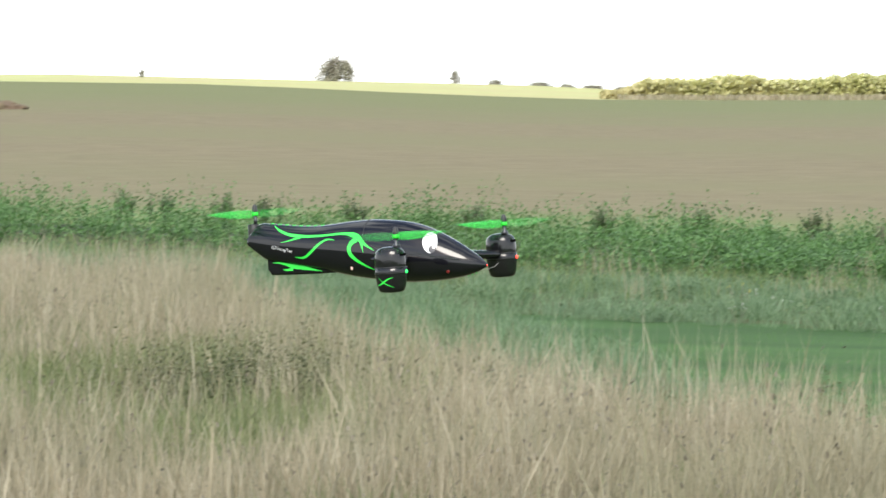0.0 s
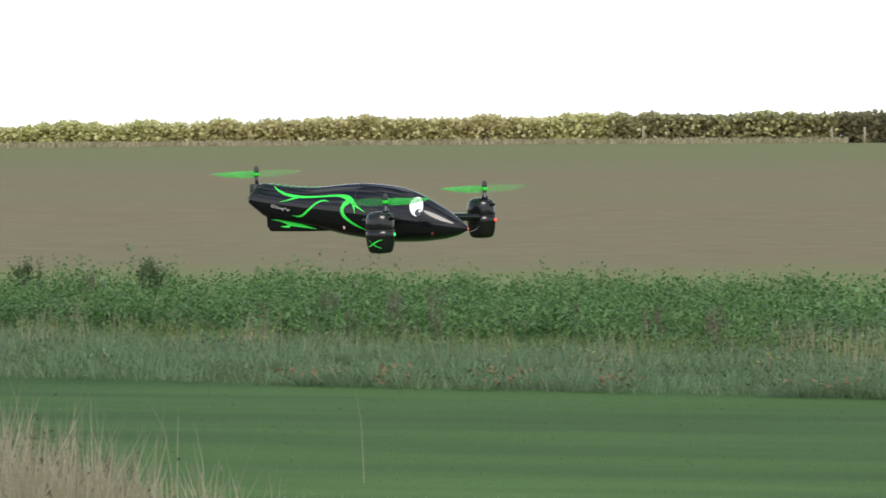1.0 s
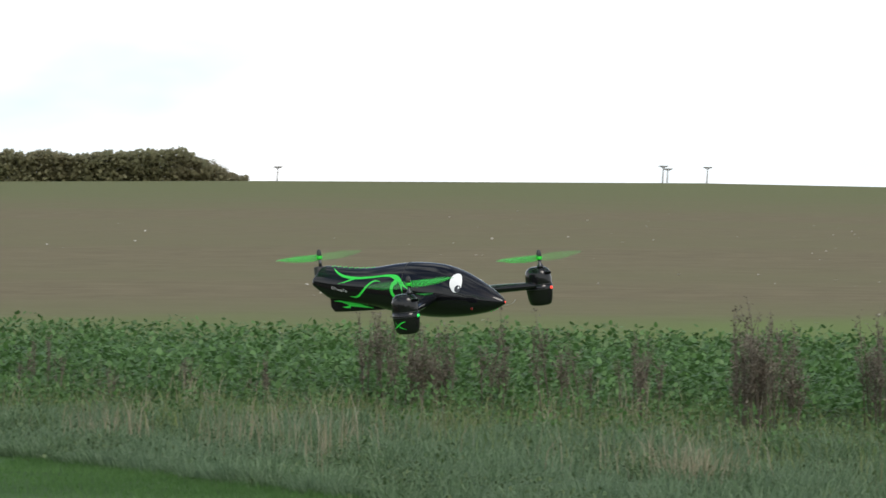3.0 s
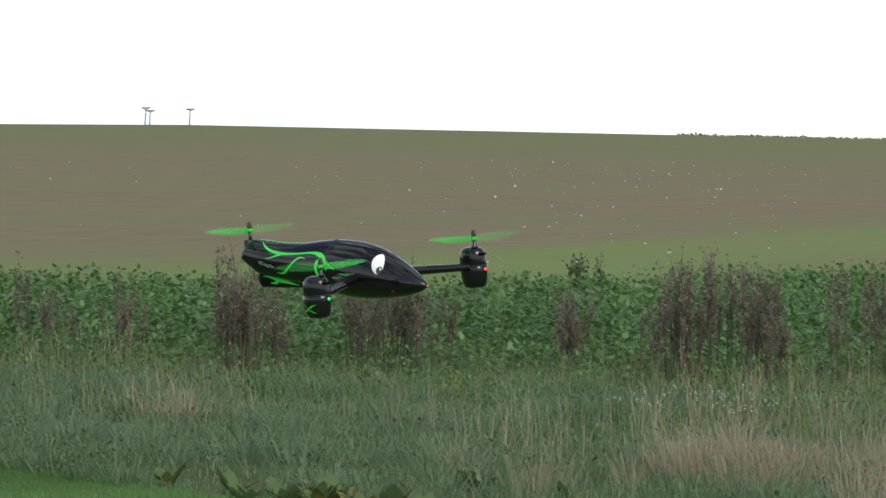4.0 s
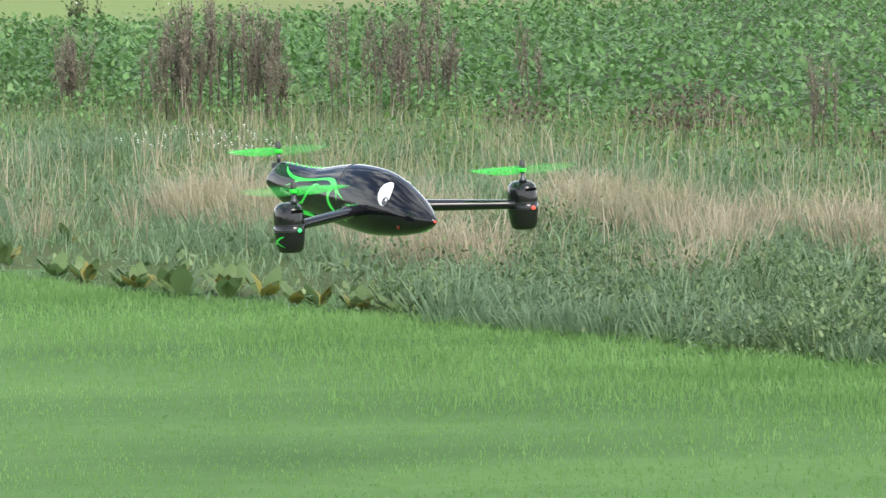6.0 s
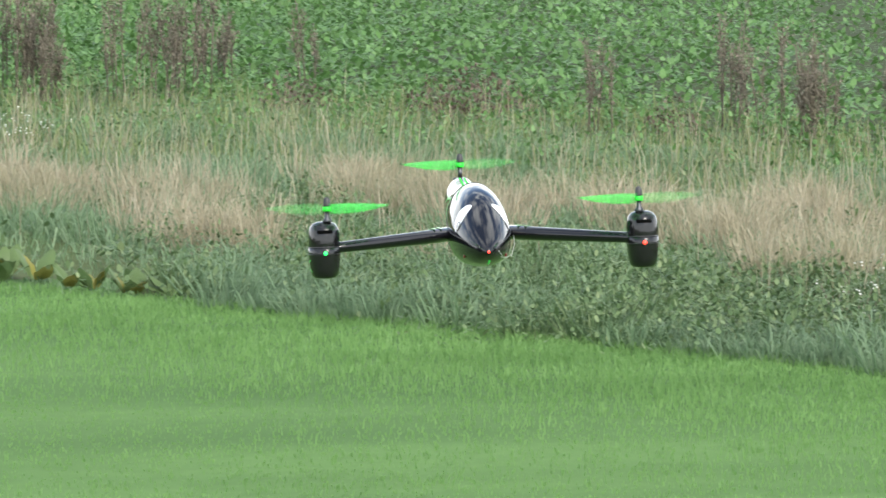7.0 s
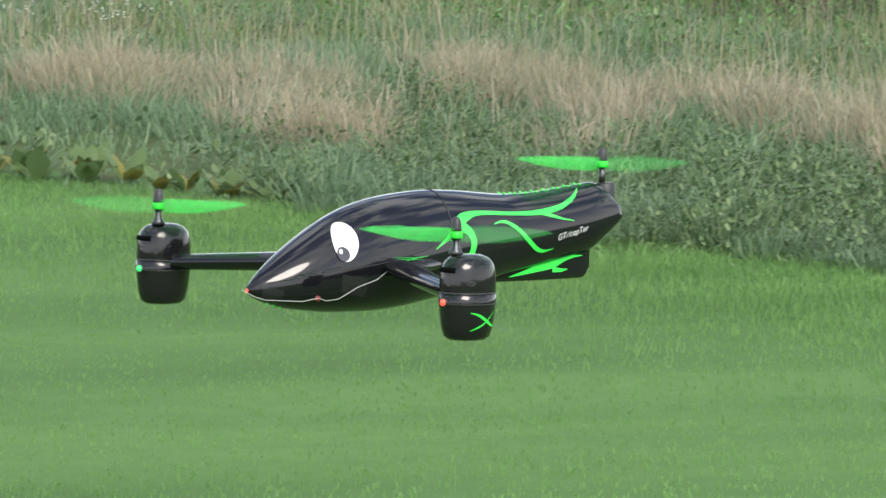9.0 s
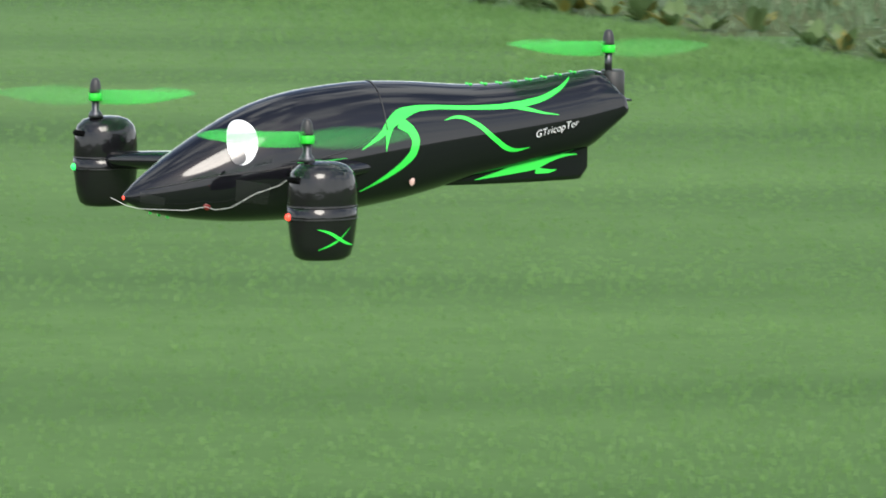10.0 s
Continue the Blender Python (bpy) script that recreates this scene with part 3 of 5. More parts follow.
def margin_growth(rng):
    # lush warm-green weeds and grass between the verge and the crop
    xy, u = band(36000, MOWN_EDGE, CROP_NEAR, 0.4, 1.15, 0.0, 0.985, rng)
    keep = u + 0.12 * patches(xy, 0.8, 2.0, 52) + rng.normal(0, 0.1, len(xy)) > 0.55
    xy = xy[keep]
    h = np.clip(0.13 + 0.06 * patches(xy, 0.6, 1.5, 53) + rng.normal(0, 0.045, len(xy)), 0.04, 0.36)
    ob = blade_mesh("margin_grass", xy, h, rng.uniform(0.005, 0.011, len(xy)), rng.uniform(0.1, 0.9, len(xy)), M_MARGIN, rng)
    tagged(ob, "warm green grass along the field margin", "grass", kind="stuff")
    m = 30000
    xy, u = band(m, MOWN_EDGE, CROP_NEAR, 0.62, 1.12, 0.0, 0.985, rng)
    xy = clumped(xy, 0.15, 0.75, rng)
    top = np.clip(0.2 + 0.13 * patches(xy, 0.5, 1.2, 54), 0.05, 0.45)
    pos = np.stack([xy[:, 0], xy[:, 1], 0.02 + top * rng.random(m) ** 0.7], -1)
    ob = new("margin_leaves", leaf_mesh("margin_leaves", pos, rng.uniform(0.02, 0.05, m), M_LEAF, rng, 0.6, 0.5))
    tagged(ob, "mixed green weeds along the field margin", "weeds", kind="stuff")
    brown = [(5.95, 29.9), (6.1, 30.3), (5.8, 30.1), (6.2, 30.0), (5.1, 31.2), (5.3, 31.5), (6.9, 28.4), (-6.9, 40.6), (-6.6, 40.9), (-7.2, 40.8)]
    herb_mounds("brown_weeds", brown, 260, 0.1, 0.34, (0.02, 0.045), M_BROWN, rng, "withered red-brown weeds at the field margin", "weeds")


def rough_grass(rng):
    # tall dead grass, with green through it and dark herbs between
    m = 215000
    y = 14.5 + 25 * rng.random(m) ** 1.25
    x = rough_x(y) + 0.8 - np.abs(rng.normal(0, 1, m)) ** 1.3 * 6.0
    xy = np.stack([x, y], -1)
    xy = xy[(x > -0.66 * y - 1) & (y < rough_far(xy) + 1.2 * patches(xy, 1.2, 2.5, 4) + rng.normal(0, 0.5, m))]
    xy = clumped(xy, 0.1, 0.5, rng)
    xy = xy[(np.exp(-(((xy - np.array([-12.0, 22.0])) / np.array([0.95, 1.7])) ** 2).sum(1)) < 0.3) | (rng.random(len(xy)) < 0.14)]
    green = np.exp(-(((xy - np.array([-11.1, 19.0])) / np.array([1.1, 1.5])) ** 2).sum(1)) + np.exp(-(((xy - np.array([-13.0, 23.4])) / np.array([0.8, 1.8])) ** 2).sum(1))
    g = patches(xy, 0.9, 2.5, 3) - 1.5 * green + rng.normal(0, 0.35, len(xy))
    dry = g > -0.12
    h = np.clip(0.36 + 0.13 * patches(xy, 0.5, 1.5, 5) + rng.normal(0, 0.1, len(xy)), 0.1, 0.85)
    n = int(dry.sum())
    ob = blade_mesh("tall_dry_grass", xy[dry], h[dry], rng.uniform(0.0028, 0.0062, n), rng.uniform(0.03, 0.42, n), M_DRY, rng)
    tagged(ob, "tall straw-coloured dead grass in the rough", "grass", kind="stuff")
    n = int((~dry).sum())
    ob = blade_mesh("rough_green_grass", xy[~dry], h[~dry] * 0.75, rng.uniform(0.005, 0.01, n), rng.uniform(0.1, 0.7, n), M_ROUGH, rng)
    tagged(ob, "green blades among dead grass in the rough", "grass", kind="stuff")
    n = 16000
    tall = xy[rng.choice(np.flatnonzero(dry), n, replace=False)] + rng.normal(0, 0.05, (n, 2))
    ob = blade_mesh("stout_dry_stems", tall, np.clip(0.46 + 0.12 * patches(tall, 0.5, 1.5, 5) + rng.normal(0, 0.08, n), 0.2, 0.85), rng.uniform(0.006, 0.011, n), rng.uniform(0.03, 0.35, n), M_DRY, rng)
    tagged(ob, "stout pale grass stems standing over the rough", "grass", kind="stuff")
    # feathery seed heads at the tips
    pick = rng.choice(np.flatnonzero(dry), 2600, replace=False)
    k = np.repeat(pick, 3)
    pos = np.stack([xy[k, 0] + rng.normal(0, 0.02, len(k)), xy[k, 1] + rng.normal(0, 0.02, len(k)), h[k] * rng.uniform(0.8, 1.05, len(k))], -1)
    ob = new("grass_seed_heads", leaf_mesh("grass_seed_heads", pos, rng.uniform(0.015, 0.035, len(k)), M_SEED, rng, 0.9, 0.35))
    tagged(ob, "brown feathery seed heads over the dead grass", "seed heads", kind="stuff")
    spots = np.concatenate([np.array([-12.3, 22.9]) + rng.normal(0, 1, (20, 2)) * np.array([0.45, 0.6]), np.array([-15.9, 25.5]) + rng.normal(0, 1, (8, 2)) * np.array([0.5, 1.0]), np.array([-9.4, 21.0]) + rng.normal(0, 1, (7, 2)) * np.array([0.6, 0.5])])
    sprigs("herb_thicket", spots, rng.uniform(0.3, 0.55, len(spots)), 14, 45, 0.17, (0.018, 0.036), M_THICKET, rng, "dark green thicket of herbs among dead grass", "herbs")
    # lower dewy green grass behind the dead grass, down to the lawn
    m = 52000
    y = rng.uniform(17, 43, m)
    x = rough_x(y) + 0.6 - np.abs(rng.normal(0, 1, m)) * 5.0
    xy = np.stack([x, y], -1)
    far = rough_far(xy)
    xy = xy[(x > -0.62 * y) & (y > far - 1.5 + rng.normal(0, 0.8, m)) & (y < far + 14)]
    h = np.clip(0.15 + 0.07 * patches(xy, 0.8, 2.0, 61) + rng.normal(0, 0.04, len(xy)), 0.04, 0.36)
    ob = blade_mesh("fringe_grass", xy, h, rng.uniform(0.006, 0.012, len(xy)), rng.uniform(0.2, 1.1, len(xy)), M_GREEN, rng)
    tagged(ob, "dewy green grass between the rough and the lawn", "grass", kind="stuff")
    y = rng.uniform(16, 27, 420)
    x = rough_x(y) - 0.5 + np.abs(rng.normal(0, 0.8, 420))
    ob = blade_mesh("stray_stems", np.stack([x, y], -1), rng.uniform(0.2, 0.55, 420), rng.uniform(0.003, 0.006, 420), rng.uniform(0.02, 0.3, 420), M_DRY, rng)
    tagged(ob, "lone pale grass stems before the lawn", "grass", kind="stuff")


def lawn_grass(rng):
    # short blades over the whole lawn, taller and brighter along its edge
    m = 190000
    y = 9.5 + 25 * rng.random(m) ** 1.5
    x = np.where(rng.random(m) < 0.6, rng.normal(2.2, 2.4, m), rng.uniform(-14, 7, m))
    hi = np.interp(x, [p[0] for p in MOWN_EDGE], [p[1] for p in MOWN_EDGE])
    xy = np.stack([x, y], -1)[(x > rough_x(y) - 0.3) & (y < hi + 0.2) & (x > -0.5 * y)]
    h = np.clip(0.014 + 0.006 * drift(xy * np.array([0.35, 1.9]), 1.1, 6) + rng.normal(0, 0.003, len(xy)), 0.006, 0.035)
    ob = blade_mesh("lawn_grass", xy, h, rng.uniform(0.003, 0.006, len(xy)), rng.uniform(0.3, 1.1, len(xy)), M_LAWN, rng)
    tagged(ob, "short mown bright green grass of the landing strip", "grass", kind="stuff")
    m = 70000
    s = rng.uniform(0.0, 1.0, m)
    xy = along(MOWN_EDGE[4:], s) + np.stack([np.zeros(m), 0.15 - np.abs(rng.normal(0, 1.6, m))], -1)
    h = np.clip(0.03 + 0.013 * patches(xy, 0.5, 0.9, 71) + rng.normal(0, 0.008, m), 0.01, 0.075)
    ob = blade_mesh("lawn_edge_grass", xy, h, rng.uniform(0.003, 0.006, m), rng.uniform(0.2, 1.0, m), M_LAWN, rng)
    tagged(ob, "fresh bright grass blades along the lawn's edge", "grass", kind="stuff")


def crop_field(rng):
    m = 230000
    xy, u = band(m, CROP_NEAR, CROP_FAR, 0.0, 1.0, 0.05, 1.0, rng)
    lift = 0.05 * drift(xy, 1.1, 8) + 0.05 * drift(xy, 3.1, 9)
    top = 0.26 * np.clip(0.35 + u * 3.0, 0, 1)
    pos = np.stack([xy[:, 0], xy[:, 1], np.clip(0.03 + top * rng.random(m) + lift, 0.03, 0.5) + np.array([terrain(p, q) for p, q in xy])], -1)
    ob = new("crop_leaves", leaf_mesh("crop_leaves", pos, rng.uniform(0.035, 0.08, m) * np.interp(xy[:, 0], [-14, -4], [0.72, 1.0]), M_LEAF, rng, 0.5, 0.62))
    tagged(ob, "dense low leafy green root crop in a field", "crop", kind="stuff")
    # tall leafy weeds behind the rough
    xy, u = band(430, CROP_NEAR, CROP_FAR, 0.0, 1.0, 0.0, 0.3, rng)
    tall = rng.uniform(0.3, 0.68, len(xy)) * np.interp(xy[:, 0], [-28, -14], [1.15, 0.75])
    sprigs("tall_green_weeds", xy, tall, 9, 30, 0.16, (0.03, 0.065), M_LEAF, rng, "bushy green weeds at the edge of the rough", "weeds")
    # pale stones on the field
    m = 420
    y = rng.uniform(52, 150, m)
    x = (rng.uniform(-0.25, 0.3, m) ** 3 * 12 + 0.08) * y * (0.5 + rng.random(m))
    pos = np.stack([x, y, [terrain(p, q) + 0.02 for p, q in zip(x, y)]], -1)
    ob = new("field_stones", leaf_mesh("field_stones", pos, rng.uniform(0.015, 0.055, m), M_STONE, rng, 0.9, 0.9))
    tagged(ob, "pale stones scattered over bare soil", "stones", kind="stuff")


for grow in (verge_grass, margin_growth, rough_grass, lawn_grass, crop_field):
    grow(RNG)


def make_weed(seed, tall, green=False):
    """A dead stalk with side shoots full of small brown seed heads."""
    rng = np.random.default_rng(seed)
    root = new("dead_weed")
    root.empty_display_size = 0.1
    bm = bmesh.new()
    heads = []
    for k in range(int(rng.integers(3, 6))):
        bx, by = rng.normal(0, 0.06, 2)
        lx, ly = rng.normal(0, 0.06, 2)
        h = tall * rng.uniform(0.65, 1.0)
        tube(bm, [(bx, by, -0.03), (bx + lx * 0.4, by + ly * 0.4, h * 0.5), (bx + lx, by + ly, h)], [0.006, 0.005, 0.002], 5)
        for j in range(9):
            f = rng.uniform(0.3, 0.95)
            p = Vector((bx + lx * f, by + ly * f, h * f))
            q = p + Vector((*rng.normal(0, 0.032, 2), rng.uniform(0.08, 0.24)))
            tube(bm, [p, q], [0.003, 0.0015], 4)
            heads += [p.lerp(q, t) for t in np.linspace(0.15, 1.05, 11)]
        heads += [Vector((bx + lx * f, by + ly * f, h * f)) for f in np.linspace(0.45, 1.0, 26)]
    part("stalk", bm, M_STEM, root)
    pos = np.array([list(p) for p in heads]) + rng.normal(0, 0.014, (len(heads), 3))
    pos = np.concatenate([pos, pos[::3] + rng.normal(0, 0.016, pos[::3].shape)])
    seeds = new("seed_head", leaf_mesh("seed_head", pos, rng.uniform(0.012, 0.03, len(pos)) * (1.5 if green else 1.0), M_HERB if green else M_SEED, rng, 0.8, 0.6))
    seeds.parent = root
    tagged(seeds, kind="stuff")
    return root


def make_dock(seed, yellow=False):
    """A clump of broad drooping leaves on short stalks."""
    rng = np.random.default_rng(seed)
    root = new("dock_plant")
    for k in range(int(rng.integers(7, 11))):
        a, size = rng.random() * 6.283, rng.uniform(0.13, 0.25)
        up = rng.uniform(0.35, 1.0)
        bm = bmesh.new()
        c, s = math.cos(a), math.sin(a)
        mid = []
        for i in range(6):
            f = i / 5
            r = 0.03 + size * f * (0.5 + 0.5 * (1 - up))
            z = 0.02 + size * up * (f * 1.3 - 0.55 * f * f)
            w = size * 0.24 * math.sin(math.pi * min(1, 0.12 + 0.86 * f)) * (1 + 0.1 * math.sin(9 * f + seed))
            ring = [bm.verts.new((r * c + t * w * -s, r * s + t * w * c, z - 0.25 * abs(t) * w + 0.006 * math.sin(12 * f + 3 * t))) for t in (-1, -0.5, 0, 0.5, 1)]
            mid.append(ring)
        for r0, r1 in zip(mid, mid[1:]):
            for i in range(4):
                bm.faces.new((r0[i], r0[i + 1], r1[i + 1], r1[i]))
        part("leaf", bm, M_YELLOW if yellow and k % 3 == 0 else M_DOCK, root)
    return root


def make_flower(seed, petal=M_PETAL, size=0.0055):
    rng = np.random.default_rng(seed)
    root = new("flower")
    bm, top = bmesh.new(), bmesh.new()
    for k in range(3):
        x, y = rng.normal(0, 0.05, 2)
        h = rng.uniform(0.1, 0.22)
        tube(bm, [(x * 0.3, y * 0.3, -0.02), (x, y, h)], [0.003, 0.002], 4)
        for j in range(2):
            bmesh.ops.create_icosphere(top, subdivisions=1, radius=size * rng.uniform(0.7, 1.1), matrix=Matrix.Translation((x + rng.normal(0, 0.012), y + rng.normal(0, 0.012), h + j * 0.012)) @ Matrix.Diagonal((1, 1, 0.5, 1)))
    part("stem", bm, M_STEM, root)
    part("blossom", top, petal, root)
    return root


def plant_weeds():
    rng = np.random.default_rng(11)
    kinds = [tagged(make_weed(20 + i, (0.92, 0.8, 0.66, 0.74, 0.55)[i]), "dead brown weed stalk with feathery seed heads", "weed", "dead weeds along the field") for i in range(5)]
    # bearing of each clump, its distance and how many plants stand in it
    spots = [(q * y, y, n) for q, y, n in (
        (-0.066, 38.2, 2), (-0.058, 37.8, 3), (-0.05, 38.0, 3), (-0.043, 37.4, 2), (-0.027, 36.0, 2), (-0.012, 36.4, 2), (0.006, 34.6, 3), (0.0105, 35.0, 3), (0.015, 34.5, 3), (0.034, 34.8, 3), (0.039, 35.2, 3), (0.046, 34.9, 3), (0.0745, 34.4, 3), (0.0915, 33.4, 3),
        (0.0965, 33.6, 4), (0.099, 33.9, 2), (0.1105, 33.2, 4), (0.1145, 33.5, 3), (0.1285, 33.4, 2), (0.138, 33.5, 3), (0.142, 33.3, 2), (0.1495, 34.8, 2), (0.168, 34.0, 1),
        (0.2185, 29.0, 1), (0.2535, 28.8, 2), (0.265, 27.8, 4), (0.292, 27.0, 4), (0.299, 26.6, 3), (0.314, 26.0, 4), (0.326, 25.6, 3), (-0.328, 44.5, 2), (-0.38, 47.5, 2))]
    used = set()
    for x, y, n in spots:
        for j in range(n):
            k = int(rng.integers(0, 5))
            px, py = x + rng.normal(0, 0.07), y - 0.6 + rng.normal(0, 0.2)
            m = pose(px, py, 0, 0, 0, rng.uniform(0, 360)) @ Matrix.Scale(rng.uniform(0.82, 1.06) if x > -10 else 0.55, 4)
            if k not in used:
                used.add(k)
                kinds[k].matrix_basis = m
            else:
                copy_thing(kinds[k], m)
    # dark stalks at the rough's edge
    for x, y, k in ((-7.35, 19.3, 4), (-7.15, 19.0, 4), (-7.5, 19.7, 2), (-7.0, 18.8, 0)):
        copy_thing(kinds[k], pose(x, y, 0, 0, 0, 57 * x) @ Matrix.Scale(0.42 if k == 0 else 0.62, 4))
    # short dead stalks scattered through the margin
    for i in range(26):
        x = rng.uniform(-16, -3)
        copy_thing(kinds[i % 5], pose(x, edge_y(CROP_NEAR, x) + rng.normal(0.3, 0.9), 0, 0, 0, 57 * i) @ Matrix.Scale(rng.uniform(0.35, 0.6), 4))
    lone = tagged(make_weed(33, 0.4, True), "lone green weed standing above the crop", "weed", "green weeds at the crop's edge")
    lone.matrix_basis = pose(3.68, 47.0, 0)
    for x, y in ((-18.6, 50.0), (-18.75, 50.3), (-20.1, 50.5), (-26.3, 51.5), (-28.4, 52.5), (-27.6, 52.0), (-29.6, 53.0), (-24.4, 51.0), (-21.9, 51.2), (-22.6, 50.2), (-30.4, 53.4)):
        copy_thing(lone, pose(x, y, terrain(x, y), 0, 0, 90 * x))
    docks = [tagged(make_dock(40 + i, i in (1, 3)), "broad-leaved dock plant, partly yellowed" if i in (1, 3) else "broad-leaved green dock plant at the lawn's edge", "dock plant", "dock plants along the verge") for i in range(4)]
    spots = [(0.42, 22.6, 0), (0.64, 22.3, 1), (0.89, 21.8, 2), (1.13, 21.3, 0), (1.3, 21.3, 1), (1.48, 20.6, 2), (1.71, 20.0, 0), (1.86, 19.7, 1), (2.05, 19.4, 2),
             (2.2, 19.45, 3), (2.28, 19.1, 1), (2.46, 18.75, 3), (2.62, 18.6, 0), (0.55, 22.2, 3), (1.58, 20.3, 3), (0.75, 22.0, 1), (1.32, 23.2, 2), (1.68, 22.5, 3), (0.2, 23.0, 3), (-0.1, 23.6, 1)]
    used = set()
    for x, y, k in spots:
        m = pose(x, y - 0.08, 0, 0, 0, rng.uniform(0, 360)) @ Matrix.Scale(rng.uniform(0.65, 0.95), 4)
        if k not in used:
            used.add(k)
            docks[k].matrix_basis = m
        else:
            copy_thing(docks[k], m)
    for i in range(18):
        x = rng.uniform(0.15, 2.75)
        copy_thing(docks[i % 4], pose(x, edge_y(MOWN_EDGE, x) + rng.uniform(0.12, 0.5), 0, 0, 0, rng.uniform(0, 360)) @ Matrix.Scale(rng.uniform(0.6, 0.95), 4))
    white = tagged(make_flower(60), "small white wild flowers on thin stems", "flower", "white flowers in the verge")
    gold = tagged(make_flower(61, M_PETAL_Y), "small yellow wild flowers on thin stems", "flower", "yellow flowers in the verge")
    first = {0: white, 1: gold}
    for x, y, n, sx, sy, k in [(2.9, 28.8, 10, 0.25, 0.6, 0), (5.05, 17.2, 14, 0.24, 0.5, 0), (-13.6, 38.2, 6, 0.9, 0.6, 1), (-9.0, 34.8, 5, 0.6, 0.4, 1), (-15, 37, 4, 1.5, 1, 0), (3.1, 29, 5, 0.1, 0.4, 0)]:
        for i in range(n):
            m = pose(x + rng.normal(0, sx), y + rng.normal(0, sy), 0, 0, 0, rng.uniform(0, 360))
            if k in first:
                first.pop(k).matrix_basis = m
            else:
                copy_thing((white, gold)[k], m)


plant_weeds()


def build_red_docks():
    """Low clumps of reddened leaves along the far edge of the lawn."""
    rng = np.random.default_rng(17)
    spots = []
    for q in (-0.335, -0.318, -0.292, -0.272, -0.226):
        y = 30.0
        for _ in range(8):
            y = edge_y(MOWN_EDGE, q * y)
        spots.append((q * y, y + 0.05))
    own = np.repeat(np.arange(len(spots)), 80)
    base_xy = np.array(spots)[own] + rng.normal(0, 1, (len(own), 2)) * np.array([0.17, 0.09])
    pos = np.stack([base_xy[:, 0], base_xy[:, 1], rng.uniform(0.02, 0.15, len(own))], -1)
    ob = new("reddened_leaves", leaf_mesh("reddened_leaves", pos, rng.uniform(0.02, 0.055, len(own)), M_REDLEAF, rng, 0.6, 0.5))
    tagged(ob, "low reddish-brown leaves at the lawn's far edge", "herbs", kind="stuff")


build_red_docks()


def build_hedge():
    rng = np.random.default_rng(5)
    # the left stretch takes the leaf colour with sunlight painted in
    for name, a0, a1, n, mat, label, low in (("hedge", -24.2, -12.6, 72000, M_HEDGE_SUN, "pale yellow-green field hedge, loosely clipped, sunlight painted into its leaf colour", 1.0),
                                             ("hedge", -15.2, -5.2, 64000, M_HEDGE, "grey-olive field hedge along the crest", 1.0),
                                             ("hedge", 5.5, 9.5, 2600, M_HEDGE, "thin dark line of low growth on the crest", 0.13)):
        az = rng.uniform(a0, a1, n)
        f = (az - a0) / (a1 - a0)
        top = (1.1 + 0.35 * np.clip((az + 24) / 8, 0, 1)) + 0.25 * np.array([noise.noise(Vector((a * 3.1, 0.3, 0))) + 0.5 * noise.noise(Vector((a * 11.0, 4.3, 0))) for a in az])
        if low < 1:
            top = 0.05 + 0.1 * np.array([noise.noise(Vector((a * 6.0, 0.3, 0))) for a in az])
        elif a1 > -10:
            top *= np.clip((a1 - az) / 0.7, 0.15, 1)
        else:
            top *= np.clip((az - a0) / 0.5, 0.4, 1)
        y = (247 if low == 1 else 240.5) + rng.normal(0, 0.5 * low, n)
        x = y * np.tan(np.radians(az))
        z = np.array([terrain(p, q) for p, q in zip(x, y)]) + top * rng.random(n) ** 1.1 - 0.05
        root = tagged(new(name), label, "hedge")
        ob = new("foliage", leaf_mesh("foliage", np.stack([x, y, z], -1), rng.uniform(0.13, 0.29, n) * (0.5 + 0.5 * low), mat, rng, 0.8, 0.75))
        ob.parent = root
        bm = bmesh.new()
        for a in np.arange(a0 + 0.2, a1 - 0.3, 0.22):
            far = 247 if low == 1 else 240.5
            px = far * math.tan(radians(a))
            pz = terrain(px, far)
            tube(bm, [(px, far, pz - 0.1), (px + rng.normal(0, 0.1) * low, far, pz + 1.0 * low)], [0.05 * low, 0.02 * low], 5)
        tagged(part("stems", bm, M_BARK, root), kind="stuff")
    n = 9000
    az, y = rng.uniform(-24, -12.5, n), rng.uniform(241, 246, n)
    xy = np.stack([y * np.tan(np.radians(az)), y], -1)
    z = np.array([terrain(p, q) for p, q in xy])
    ob = blade_mesh("hedge_foot_grass", xy, rng.uniform(0.12, 0.4, n), rng.uniform(0.05, 0.12, n), rng.uniform(0.1, 0.7, n), M_DRY, rng, z)
    tagged(ob, "pale dry grass along the foot of the hedge", "grass", kind="stuff")
    post = None
    for a in (-14.8, -12.675, -12.306, -11.2):
        x, y = 244.5 * math.tan(radians(a)), 244.5
        m = Matrix.Translation((x, y, terrain(x, y)))
        if post is None:
            bm = bmesh.new()
            tube(bm, [(0, 0, -0.2), (0, 0, 0.78), (0, 0, 0.82)], [0.06, 0.055, 0.03], 8)
            post = tagged(part("fence_post", bm, M_POST), "weathered grey fence post before the hedge", "fence post", "fence posts along the hedge")
            post.matrix_basis = m
        else:
            copy_thing(post, m)


build_hedge()


